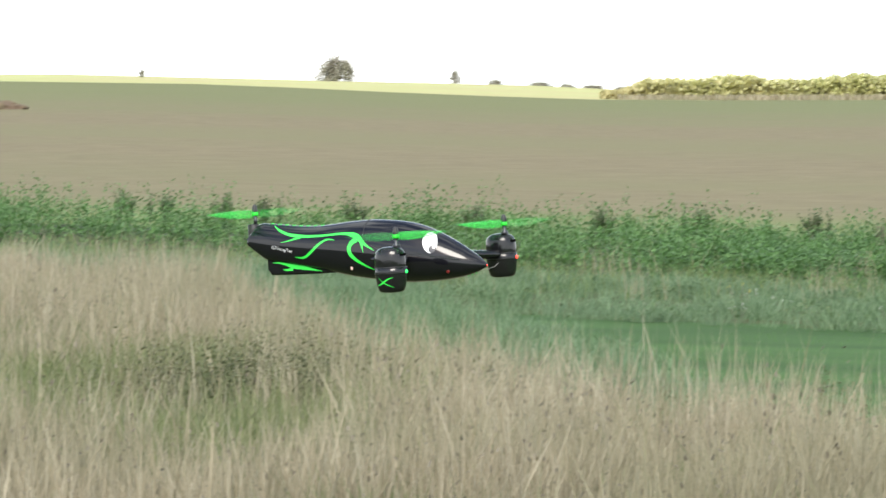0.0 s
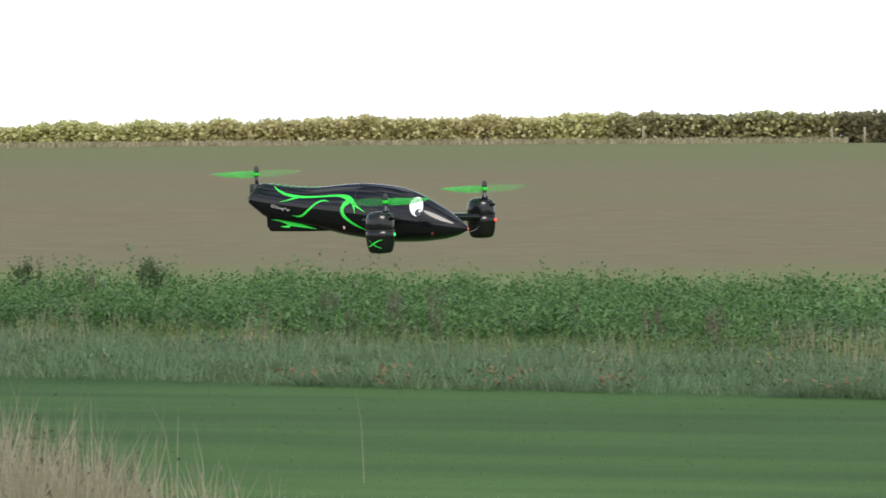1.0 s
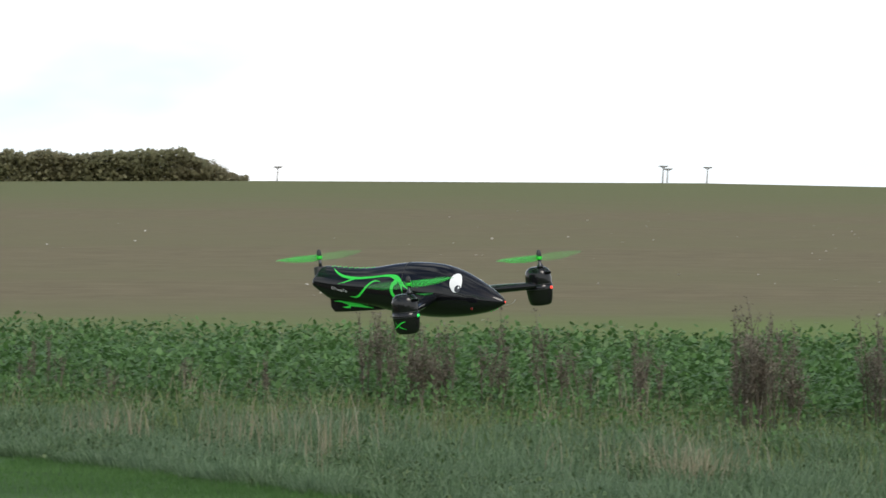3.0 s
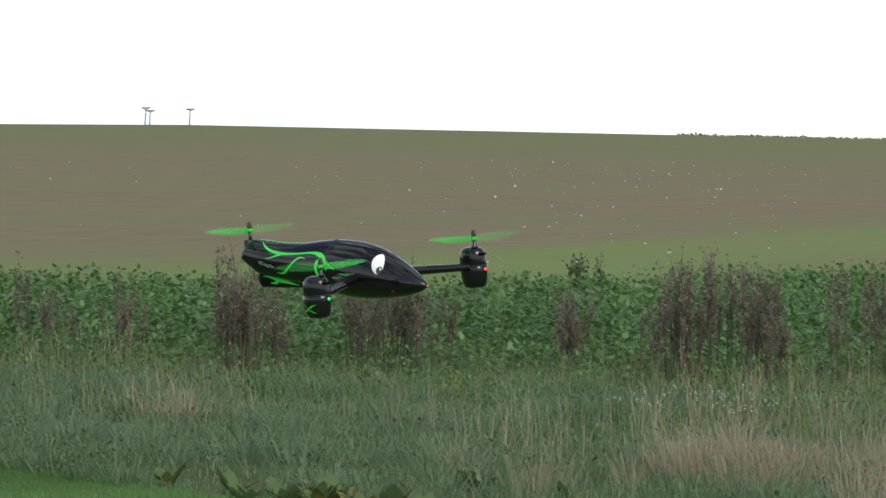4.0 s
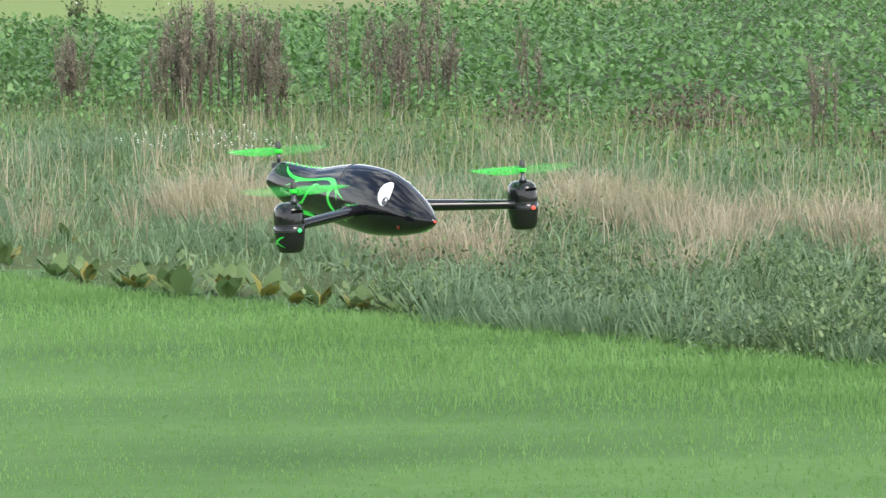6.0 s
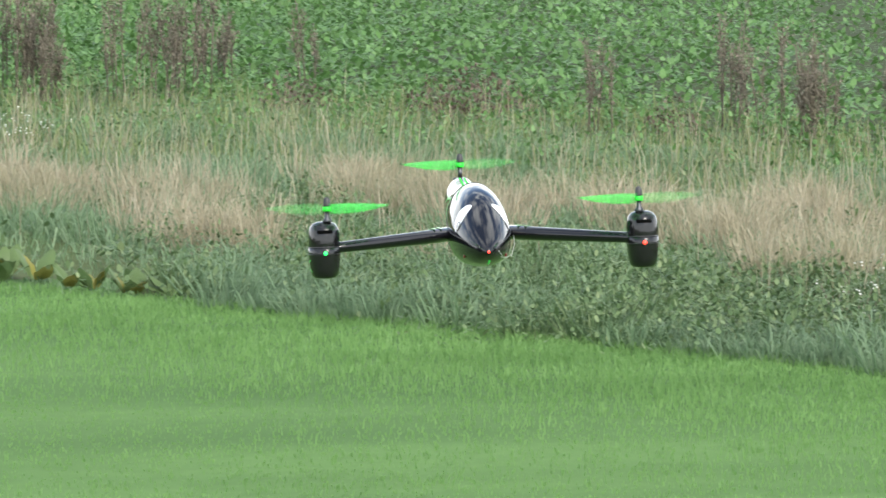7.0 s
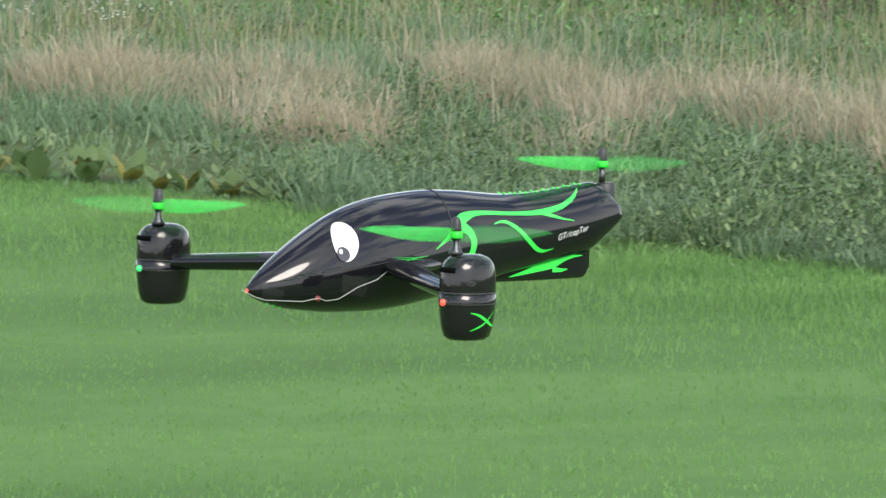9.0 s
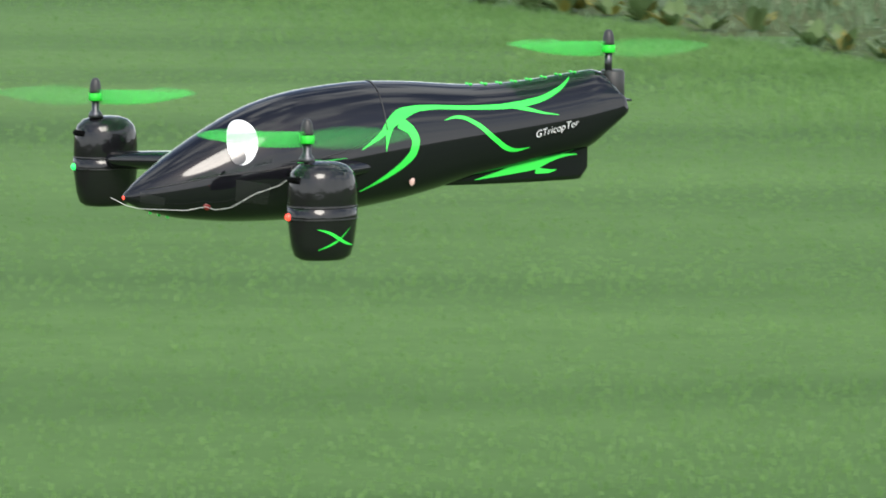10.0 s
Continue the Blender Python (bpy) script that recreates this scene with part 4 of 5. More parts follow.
def build_tree(az, y, width, height, seed, label):
    """A tapered trunk with limbs and a crown of small leaves in clumps."""
    rng = np.random.default_rng(seed)
    x = y * math.tan(radians(az))
    root = tagged(new("tree"), label, "tree")
    root.matrix_basis = Matrix.Translation((x, y, terrain(x, y) - 0.25 * height))
    bm = bmesh.new()
    tube(bm, [(0, 0, 0), (0.05, 0, height * 0.3), (0, 0, height * 0.75)], [height * 0.05, height * 0.035, height * 0.01], 8)
    centres = []
    for k in range(48):
        a, r, z = rng.random() * 6.283, rng.random() ** 0.5, rng.uniform(0.08, 0.92)
        r *= math.sqrt(max(0.02, 1 - ((z - 0.42) / 0.5) ** 2))
        c = Vector((math.cos(a) * r * width * 0.46, math.sin(a) * r * width * 0.46, z * height))
        tube(bm, [(0, 0, height * 0.25), c * 0.6 + Vector((0, 0, height * 0.08)), c], [height * 0.016, height * 0.01, height * 0.004], 5)
        centres.append(c)
    part("trunk", bm, M_BARK, root)
    cs = np.array([list(c) for c in centres])[rng.integers(0, 48, 9000 if width > 4 else 5200)]
    pos = cs + rng.normal(0, width * 0.06, cs.shape)
    pos[:, 2] = np.clip(pos[:, 2], height * 0.02, height * 1.03)
    ob = new("crown", leaf_mesh("crown", pos, rng.uniform(0.03, 0.06, len(pos)) * width * (0.7 if width > 4 else 1.0), M_TREE, rng, 0.9, 0.7))
    ob.parent = root


build_tree(-27.2, 560, 5.6, 3.7, 3, "rounded grey-green tree alone on the horizon")
build_tree(-25.86, 700, 1.9, 2.3, 4, "small dark tree on the horizon")
build_tree(-29.4, 520, 1.0, 0.9, 6, "small pale bush on the far field")
for i, a in enumerate((-25.4, -24.9, -24.6, -24.3, -24.0)):
    build_tree(a, 760, 5.0 if i % 2 else 3.2, 1.5, 10 + i, "low dark distant bush on the horizon")
build_tree(-21.23, 250, 1.9, 2.0, 7, "bush taller than the hedge it grows in")
build_tree(-5.55, 248, 1.3, 1.45, 8, "rounded dark bush at the hedge's end")


def build_crest_plants():
    for az, h in ((-0.5, 0.75), (-0.45, 0.62), (0.0, 0.7), (-4.86, 0.62)):
        y = 239.0
        x = y * math.tan(radians(az))
        root = tagged(new("umbel_plant"), "thin dead umbel stalk standing on the crest", "weed", "umbel stalks on the crest")
        root.matrix_basis = Matrix.Translation((x, y, terrain(x, y)))
        bm, top = bmesh.new(), bmesh.new()
        tube(bm, [(0, 0, -0.1), (0.03, 0, h * 0.5), (0.05, 0, h)], [0.035, 0.028, 0.022], 5)
        for k in range(9):
            a = k * 0.7
            q = Vector((0.05 + 0.16 * math.cos(a), 0.16 * math.sin(a), h + 0.05))
            tube(bm, [(0.05, 0, h * 0.93), q], [0.014, 0.012], 4)
            bmesh.ops.create_icosphere(top, subdivisions=1, radius=0.07, matrix=Matrix.Translation(q) @ Matrix.Diagonal((1, 1, 0.5, 1)))
        part("stalk", bm, M_STEM, root)
        part("seed_head", top, M_STEM, root)


build_crest_plants()


def build_soil_heap():
    """A low uneven bank of dug soil out on the slope."""
    bm = bmesh.new()
    bmesh.ops.create_icosphere(bm, subdivisions=4, radius=1.0)
    for v in bm.verts:
        k = 1 + 0.25 * noise.noise(v.co * 2.2) + 0.12 * noise.noise(v.co * 6.0)
        v.co = Vector((v.co.x * 1.4 * k, v.co.y * 0.9 * k, max(-0.05, v.co.z * 0.3 * k)))
    x, y = -0.604 * 150, 150.0
    heap = tagged(part("soil_heap", bm, M_HEAP), "low uneven heap of red-brown dug soil on the field", "soil heap")
    heap.matrix_basis = Matrix.Translation((x, y, terrain(x, y)))


build_soil_heap()

# ---------------------------------------------------------------- tricopter: x forward, y left, z up; origin midway between the front spinner tips
TOP = [(-0.664, 0.018), (-0.64, 0.0215), (-0.6, 0.0195), (-0.54, 0.012), (-0.485, 0.0065), (-0.42, 0.005), (-0.377, 0.0085), (-0.324, 0.0132), (-0.25, 0.0160), (-0.183, 0.0105), (-0.131, 0.0030),
       (-0.088, -0.0085), (-0.045, -0.0265), (-0.002, -0.0500), (0.041, -0.0765), (0.083, -0.1065), (0.1, -0.121), (0.109, -0.131)]
BOTTOM = [(-0.664, -0.045), (-0.655, -0.06), (-0.633, -0.081), (-0.6, -0.095), (-0.4, -0.130), (-0.36, -0.141), (-0.307, -0.1525), (-0.25, -0.161), (-0.19, -0.1705), (-0.13, -0.175), (-0.044, -0.174), (0.033, -0.166), (0.075, -0.155), (0.1, -0.144), (0.109, -0.138)]
HALF = [(-0.664, 0.036), (-0.6, 0.045), (-0.5, 0.050), (-0.4, 0.056), (-0.3, 0.065), (-0.2, 0.072), (-0.1, 0.071), (-0.05, 0.065), (0.0, 0.056), (0.04, 0.044), (0.075, 0.028), (0.1, 0.012), (0.109, 0.003)]
WAIST = [(-0.664, -0.03), (-0.6, -0.045), (-0.4, -0.068), (-0.2, -0.095), (-0.05, -0.112), (0.05, -0.126), (0.109, -0.134)]


def section(x):
    d = 0.004 + 0.018 * min(1.0, max(0.0, (0.09 - x) / 0.08), max(0.0, (x + 0.66) / 0.05))
    return smoothed(x, TOP, d), smoothed(x, BOTTOM, d), smoothed(x, HALF, d), smoothed(x, WAIST, d)


def skin(x, z, out=0.0):
    """The y of the left side of the hull at x, z, lifted by out."""
    zt, zb, w, zm = section(x)
    k, p = (abs(z - zm) / max(1e-4, (zt - zm)), 2.0) if z > zm else (abs(zm - z) / max(1e-4, zm - zb), 2.3)
    return w * max(0.0, 1 - min(1.0, k) ** p) ** (1 / p) + out


def hull(x0, x1, n):
    bm = bmesh.new()
    rings = []
    for i in range(n + 1):
        x = x0 + (x1 - x0) * i / n
        zt, zb, w, zm = section(x)
        ring = []
        for k in range(72):
            a = 2 * math.pi * k / 72
            s, c = math.sin(a), math.cos(a)
            p = 2.0 if s > 0 else 2.3
            ry = abs(c) ** (2 / p) * (1 if c > 0 else -1)
            rz = abs(s) ** (2 / p)
            ring.append(bm.verts.new((x, ry * w, zm + (rz * (zt - zm) if s > 0 else -rz * (zm - zb)))))
        rings.append(ring)
    for r0, r1 in zip(rings, rings[1:]):
        for k in range(72):
            bm.faces.new((r0[k], r0[(k + 1) % 72], r1[(k + 1) % 72], r1[k]))
    bm.faces.new(rings[0])
    bm.faces.new(rings[-1])
    for v in bm.verts:
        if v.co.x < -0.6:
            v.co.x = -0.6 + (v.co.x + 0.6) * tail_cut(v.co.z)
    return bm


def tail_cut(z):
    """The hull's end slants: its lower lip reaches further back than its top."""
    return (interp(z, [(-0.07, -0.648), (-0.058, -0.655), (-0.042, -0.662), (-0.017, -0.655), (-0.005, -0.641), (0.02, -0.629)]) + 0.6) / -0.064


def stroke(name, pts, side, parent, mat=None, surf=None, out=0.0006, label=""):
    """A tapering painted stroke that lies on the hull: pts are x, z, width."""
    surf = surf or skin
    q = np.linspace(0, 1, len(pts))
    s = np.linspace(0, 1, 6 * len(pts))
    # rounded path through the points
    px, pz, pw = ([float(np.interp(t, q, [p[i] for p in pts])) for t in s] for i in range(3))
    for _ in range(5):
        px = [px[0]] + [(a + 2 * b + c) / 4 for a, b, c in zip(px, px[1:], px[2:])] + [px[-1]]
        pz = [pz[0]] + [(a + 2 * b + c) / 4 for a, b, c in zip(pz, pz[1:], pz[2:])] + [pz[-1]]
        pw = [pw[0]] + [(a + 2 * b + c) / 4 for a, b, c in zip(pw, pw[1:], pw[2:])] + [pw[-1]]
    bm = bmesh.new()
    rows = []
    for i in range(len(s)):
        j, k = max(0, i - 1), min(len(s) - 1, i + 1)
        d = Vector((px[k] - px[j], pz[k] - pz[j])).normalized()
        row = []
        for t in (-0.5, -0.25, 0, 0.25, 0.5):
            x, z = px[i] - d.y * pw[i] * t, pz[i] + d.x * pw[i] * t
            row.append(bm.verts.new((x, side * surf(x, z, out), z)))
        rows.append(row)
    for r0, r1 in zip(rows, rows[1:]):
        for i in range(4):
            bm.faces.new((r0[i], r0[i + 1], r1[i + 1], r1[i]))
    return part(name, bm, mat or M_GREENVINYL, parent, label)


def on_skin(x, z, side, out):
    """A point of the hull, lifted along its normal."""
    zt, zb, w, zm = section(x)
    z = min(max(z, zb + 0.002), zt - 0.002)
    d = 0.0008
    y = skin(x, z)
    fx, fz = (skin(x + d, z) - skin(x - d, z)) / (2 * d), (skin(x, z + d) - skin(x, z - d)) / (2 * d)
    n = Vector((-fx, 1.0, -fz)).normalized() * out
    return (x + n.x, side * (y + n.y), z + n.z)


def patch(name, cx, cz, ax, az, tilt, side, parent, mat, out, label=""):
    """An oval sticker that lies on the hull."""
    bm = bmesh.new()
    c, s = math.cos(tilt), math.sin(tilt)
    rings = [[bm.verts.new(on_skin(cx, cz, side, out))]]
    for r in np.linspace(0.125, 1, 8):
        ring = []
        for k in range(36):
            a = 2 * math.pi * k / 36
            u, v = r * ax * math.cos(a), r * az * math.sin(a)
            x, z = cx + u * c - v * s, cz + u * s + v * c
            ring.append(bm.verts.new(on_skin(x, z, side, out)))
        rings.append(ring)
    for k in range(36):
        bm.faces.new((rings[0][0], rings[1][k], rings[1][(k + 1) % 36]))
    for r0, r1 in zip(rings[1:], rings[2:]):
        for k in range(36):
            bm.faces.new((r0[k], r0[(k + 1) % 36], r1[(k + 1) % 36], r1[k]))
    return part(name, bm, mat, parent, label)


def dot(name, p, r, mat, parent, label="", squash=(1, 1, 1)):
    bm = bmesh.new()
    bmesh.ops.create_uvsphere(bm, u_segments=12, v_segments=8, radius=r, matrix=Matrix.Translation(p) @ Matrix.Diagonal((*squash, 1)))
    return part(name, bm, mat, parent, label)


FLAMES = [
    [(-0.5736, 0.0125, 0.0008), (-0.5496, -0.0027, 0.0053), (-0.5192, -0.0151, 0.0075), (-0.4844, -0.0216, 0.009), (-0.4455, -0.0241, 0.0068), (-0.3939, -0.0233, 0.0053), (-0.3426, -0.0203, 0.006), (-0.3128, -0.0211, 0.0083), (-0.2874, -0.0278, 0.0169), (-0.2705, -0.0386, 0.015), (-0.2536, -0.0551, 0.0075), (-0.22, -0.0747, 0.0008)],
    [(-0.5411, -0.038, 0.0008), (-0.5149, -0.0343, 0.003), (-0.4888, -0.0276, 0.006), (-0.4628, -0.0239, 0.0038)],
    [(-0.2671, -0.0442, 0.0113), (-0.2621, -0.0592, 0.006), (-0.2588, -0.0781, 0.0008)],
    [(-0.2832, -0.0391, 0.0169), (-0.3001, -0.0493, 0.0135), (-0.3078, -0.0648, 0.0128), (-0.3024, -0.0837, 0.0113), (-0.2833, -0.1001, 0.009), (-0.2538, -0.118, 0.0053), (-0.2201, -0.1337, 0.0008)],
    [(-0.3554, -0.0391, 0.0008), (-0.3725, -0.0348, 0.0038), (-0.3896, -0.0366, 0.0053), (-0.4112, -0.0478, 0.0068), (-0.4328, -0.0659, 0.0075), (-0.4545, -0.0822, 0.0075), (-0.4718, -0.0868, 0.0053), (-0.4957, -0.0827, 0.0008)],
]
FIN_FLAMES = [
    [(-0.4199, -0.1284, 0.0008), (-0.4554, -0.1217, 0.0068), (-0.4902, -0.1139, 0.0135), (-0.5164, -0.1091, 0.0165), (-0.5382, -0.1023, 0.0098), (-0.5601, -0.0985, 0.0045), (-0.583, -0.0975, 0.0008)],
    [(-0.5164, -0.1189, 0.009), (-0.5383, -0.1206, 0.0053), (-0.5497, -0.1187, 0.0008)],
]
POD_Y, POD_X = 0.368, -0.019
POD_PROFILE = [(0.006, -0.0555), (0.016, -0.0565), (0.0255, -0.0605), (0.0325, -0.0690), (0.0355, -0.0800), (0.0365, -0.0950), (0.0367, -0.1120), (0.0362, -0.1160), (0.0372, -0.1165), (0.0370, -0.1300), (0.0355, -0.1480), (0.0335, -0.1660), (0.0300, -0.1800), (0.0240, -0.1855), (0.0100, -0.1872)]


def pod_radius(z):
    return interp(-z, [(-p[1], p[0]) for p in POD_PROFILE])


def fin_side(x, z, out=0.0):
    return 0.0235 + out


def make_propeller(parent, x, y, z_tip, lead):
    prop = new("propeller")
    prop.parent = parent
    prop.matrix_basis = pose(x, y, z_tip - 0.027)
    tagged(prop, "bright green two-bladed propeller with black spinner")
    part("spinner", lathe([(0.0085, 0.0055), (0.0086, 0.0085), (0.0078, 0.017), (0.0062, 0.0235), (0.0038, 0.0268), (0.001, 0.0275)], 20), M_MATT, prop, "black tapered spinner nut")
    part("hub", lathe([(0.0090, -0.0055), (0.0098, -0.004), (0.0098, 0.005), (0.0088, 0.0055)], 20), M_PROP, prop)
    for side in (1, -1):
        # each blade is drawn out by its spin into a see-through fan: shells inside one another
        bm = bmesh.new()
        core = bm.verts.new((0, 0, 0))
        for span in ((66, 44, 20) if side > 0 else (50, 24)):
            turns = np.linspace(-1, 1, 11)
            top, low = [], []
            for i in range(10):
                f = i / 9
                r = 0.009 + (0.142 - 0.0002 * span) * f
                chord = 0.012 + 0.030 * math.sin(math.pi * min(1, 0.15 + 0.75 * f)) - 0.020 * f ** 4
                pitch = radians(36 - 12 * f)
                rows = ([], [])
                for q in turns:
                    turn = radians(span) * q + (0 if side > 0 else math.pi)
                    h = 0.5 * chord * math.sin(pitch) * math.sqrt(max(0.0, 1 - q * q)) * (0.5 + 0.5 * span / 64) 
                    for row, up in zip(rows, (1, -1)):
                        row.append(bm.verts.new((r * math.cos(turn), r * math.sin(turn), 0.006 * f * f + lead * 0.008 * q * (1 - f * f) + up * (h + 0.0002))))
                top.append(rows[0])
                low.append(rows[1])
            for sheet in (top, low):
                for r0, r1 in zip(sheet, sheet[1:]):
                    for k in range(10):
                        bm.faces.new((r0[k], r0[k + 1], r1[k + 1], r1[k]))
            for k in range(10):
                bm.faces.new((top[0][k], top[0][k + 1], core))
                bm.faces.new((low[0][k + 1], low[0][k], core))
        part("blade", bm, M_FAN if side > 0 else M_FAN_THIN, prop)
    return prop


def hull_text(body, side):
    cu = bpy.data.curves.new("lettering", "FONT")
    cu.body, cu.size, cu.align_x, cu.align_y, cu.shear, cu.offset = "GTricopTer", 0.0146, "CENTER", "CENTER", 0.15, -0.0002
    tmp = new("lettering", cu)
    me = bpy.data.meshes.new_from_object(tmp.evaluated_get(bpy.context.evaluated_depsgraph_get()))
    bpy.data.objects.remove(tmp)
    bm = bmesh.new()
    bm.from_mesh(me)
    c, s = math.cos(0.21), math.sin(0.21)
    for v in bm.verts:
        u, w = v.co.x, v.co.y
        x = -0.5375 - side * u * c if side > 0 else -0.5375 + u * c
        z = -0.058 + w + (u * s if side > 0 else -u * s)
        v.co = (x, side * skin(x, z, 0.0007), z)
    return part("lettering", bm, M_WHITE, body, "white hand-lettered word GTricopTer", smooth=False)


def build_tricopter():
    root = tagged(new("tricopter"), "glossy black three-rotor drone with green flames, hovering in the air", "drone")
    body = part("body", hull(-0.664, 0.109, 110), M_BLACK, root, "glossy black streamlined fuselage")
    # canopy seam over the back
    bm = bmesh.new()
    zt, zb, w, zm = section(-0.262)
    pts = []
    for k in range(25):
        a = math.pi * (0.12 + 0.76 * k / 24)
        s, c = math.sin(a), math.cos(a)
        pts.append((-0.262, (1 if c > 0 else -1) * abs(c) * (w + 0.0004), zm + s * (zt - zm + 0.0004)))
    tube(bm, pts, 0.0009, 6)
    part("canopy_seam", bm, M_MATT, body)
    for side in (1, -1):
        bm = bmesh.new()
        pts = []
        for x in np.linspace(0.085, -0.255, 40):
            z = interp(x, [(-0.262, -0.045), (-0.2, -0.075), (-0.1, -0.095), (0.0, -0.105), (0.085, -0.122)])
            pts.append((x, side * skin(x, z, 0.0002), z))
        tube(bm, pts, 0.0008, 5)
        part("canopy_edge", bm, M_MATT, body)
    # keel fin
    bm = bmesh.new()
    prev = None
    for x in np.linspace(-0.33, -0.602, 28):
        zl = -0.1345 - 0.0015 * math.sin(math.pi * min(1, (-0.33 - x) / 0.26)) + (0.012 * max(0, (-0.588 - x) / 0.014) ** 2)
        zu = section(x)[1] + 0.03
        wdt = 0.0235 * min(1, 0.3 + (-0.33 - x) / 0.07) * (1 - 0.12 * max(0, (-0.585 - x) / 0.017) ** 2)
        zl = max(zl, -0.142)
        ring = [bm.verts.new(p) for p in ((x, wdt, zu), (x, wdt, zl + 0.006), (x, wdt * 0.75, zl), (x, -wdt * 0.75, zl), (x, -wdt, zl + 0.006), (x, -wdt, zu))]
        if prev:
            for k in range(6):
                bm.faces.new((prev[k], prev[(k + 1) % 6], ring[(k + 1) % 6], ring[k]))
        else:
            bm.faces.new(ring)
        prev = ring
    bm.faces.new(prev)
    fin = part("keel_fin", bm, M_BLACK, root, "black keel fin with green flames", smooth=False)
    for side in (1, -1):
        for pts in FLAMES:
            stroke("flame", pts, side, body)
        for pts in FIN_FLAMES:
            stroke("flame", pts, side, fin, surf=fin_side)
        eye = patch("eye", -0.0470, -0.0605, 0.0200, 0.0305, 0.34, side, body, M_WHITE, 0.0010, "white cartoon eye sticker")
        patch("pupil", -0.0375, -0.0785, 0.0108, 0.0112, 0.0, side, eye, M_PUPIL, 0.0018)
        patch("pupil_highlight", -0.0335, -0.0750, 0.0028, 0.0036, 0.3, side, eye, M_WHITE, 0.0026)
        hull_text(body, side)
        dot("side_marker", (-0.3046, side * skin(-0.3046, -0.1221), -0.1221), 0.0044, M_MARKER, body, "small red and white side marker", (1, 0.5, 1.7))
        dot("red_light", (0.005, side * skin(0.005, -0.146), -0.146), 0.0055, M_RED, body, "small dark red lamp", (1, 0.4, 1))
        for tx, tz, ax, az_ in () if side < 0 else ((-0.056, -0.128, 0.024, 0.015), (0.077, -0.139, 0.015, 0.0095)):
            bm = bmesh.new()
            g = [[bm.verts.new((tx + u * ax, side * skin(tx + u * ax, tz + v * az_ + u * 0.004, 0.0006), tz + v * az_ + u * 0.004)) for u in np.linspace(-1, 1, 7)] for v in np.linspace(-1, 1, 5)]
            for r0, r1 in zip(g, g[1:]):
                for k in range(6):
                    bm.faces.new((r0[k], r0[k + 1], r1[k + 1], r1[k]))
            part("tape", bm, M_TAPE, body, "patch of black tape")
    # rivet row on the tail's back
    for k in range(8):
        x = -0.4208 - 0.1668 * k / 7
        for y in (0.006, -0.006):
            dot("stud", (x, y, section(x)[0] + 0.0004), 0.0028, M_GREENVINYL, body, "small green stud", (1, 1, 0.6))
    for k in range(3):
        dot("belly_light", (0.045 + 0.013 * k, 0.004, section(0.045 + 0.013 * k)[1] - 0.0005), 0.0024, M_GREENVINYL, body)
    dot("nose_light", (0.108, 0, -0.1345), 0.003, M_LED_R, body, "glowing red nose lamp")
    # loose aerial wire round the nose
    bm = bmesh.new()
    pts = [(0.06, -0.02, -0.148), (0.095, -0.012, -0.140), (0.1367, 0.02, -0.131), (0.118, 0.03, -0.142), (0.0966, 0.028, -0.1476), (0.0375, 0.049, -0.1503), (0.0121, 0.058, -0.1452), (-0.0007, 0.061, -0.1497), (-0.022, 0.065, -0.1476), (-0.0562, 0.0735, -0.1287), (-0.0905, 0.077, -0.1185), (-0.1164, 0.078, -0.1023)]
    tube(bm, pts[2:], 0.00045, 6)
    part("aerial_wire", bm, M_WIRE, root, "thin white aerial wire taped along the nose")
    # tail motor
    bm = lathe([(0.0165, -0.024), (0.0175, -0.022), (0.0175, 0.016), (0.015, 0.0195)], 24)
    bmesh.ops.translate(bm, verts=bm.verts, vec=(-0.6525, 0, 0))
    part("tail_motor", bm, M_MATT, root, "black tail motor")
    bm = bmesh.new()
    tube(bm, [(-0.6455, 0, 0.015), (-0.6455, 0, 0.046)], 0.0055, 12)
    part("motor_shaft", bm, M_METAL, root)
    bm = bmesh.new()
    bmesh.ops.create_cube(bm, size=1, matrix=Matrix.Translation((-0.664, 0, -0.0245)) @ Matrix.Diagonal((0.03, 0.02, 0.003, 1)))
    part("servo_arm", bm, M_METAL, root)
    props = []
    for side in (1, -1):
        # arm with its fairing
        bm = bmesh.new()
        rows = []
        for i in range(17):
            f = i / 16
            y = 0.05 + f * (POD_Y - 0.05)
            flare = max(0, 1 - f * 4.5) ** 1.5
            xf = -0.118 + 0.116 * min(1, f * 1.12) ** 0.95
            xb = -0.185 + 0.150 * min(1, f * 1.12) ** 0.95 - 0.10 * flare
            zc = -0.099 - 0.020 * f
            t = 0.0175 - 0.0055 * f
            ring = []
            for k in range(16):
                a = 2 * math.pi * k / 16
                c, s = math.cos(a), math.sin(a)
                ring.append(bm.verts.new(((xf + xb) / 2 + (xf - xb) / 2 * c, side * y, zc + t * s * (1 if c > -0.2 else (1 - 0.3 * flare)))))
            rows.append(ring)
        for r0, r1 in zip(rows, rows[1:]):
            for k in range(16):
                bm.faces.new((r0[k], r0[(k + 1) % 16], r1[(k + 1) % 16], r1[k]))
        bm.faces.new(rows[0])
        bm.faces.new(rows[-1])
        arm = part("arm", bm, M_BLACK, root, "glossy black tapered arm")
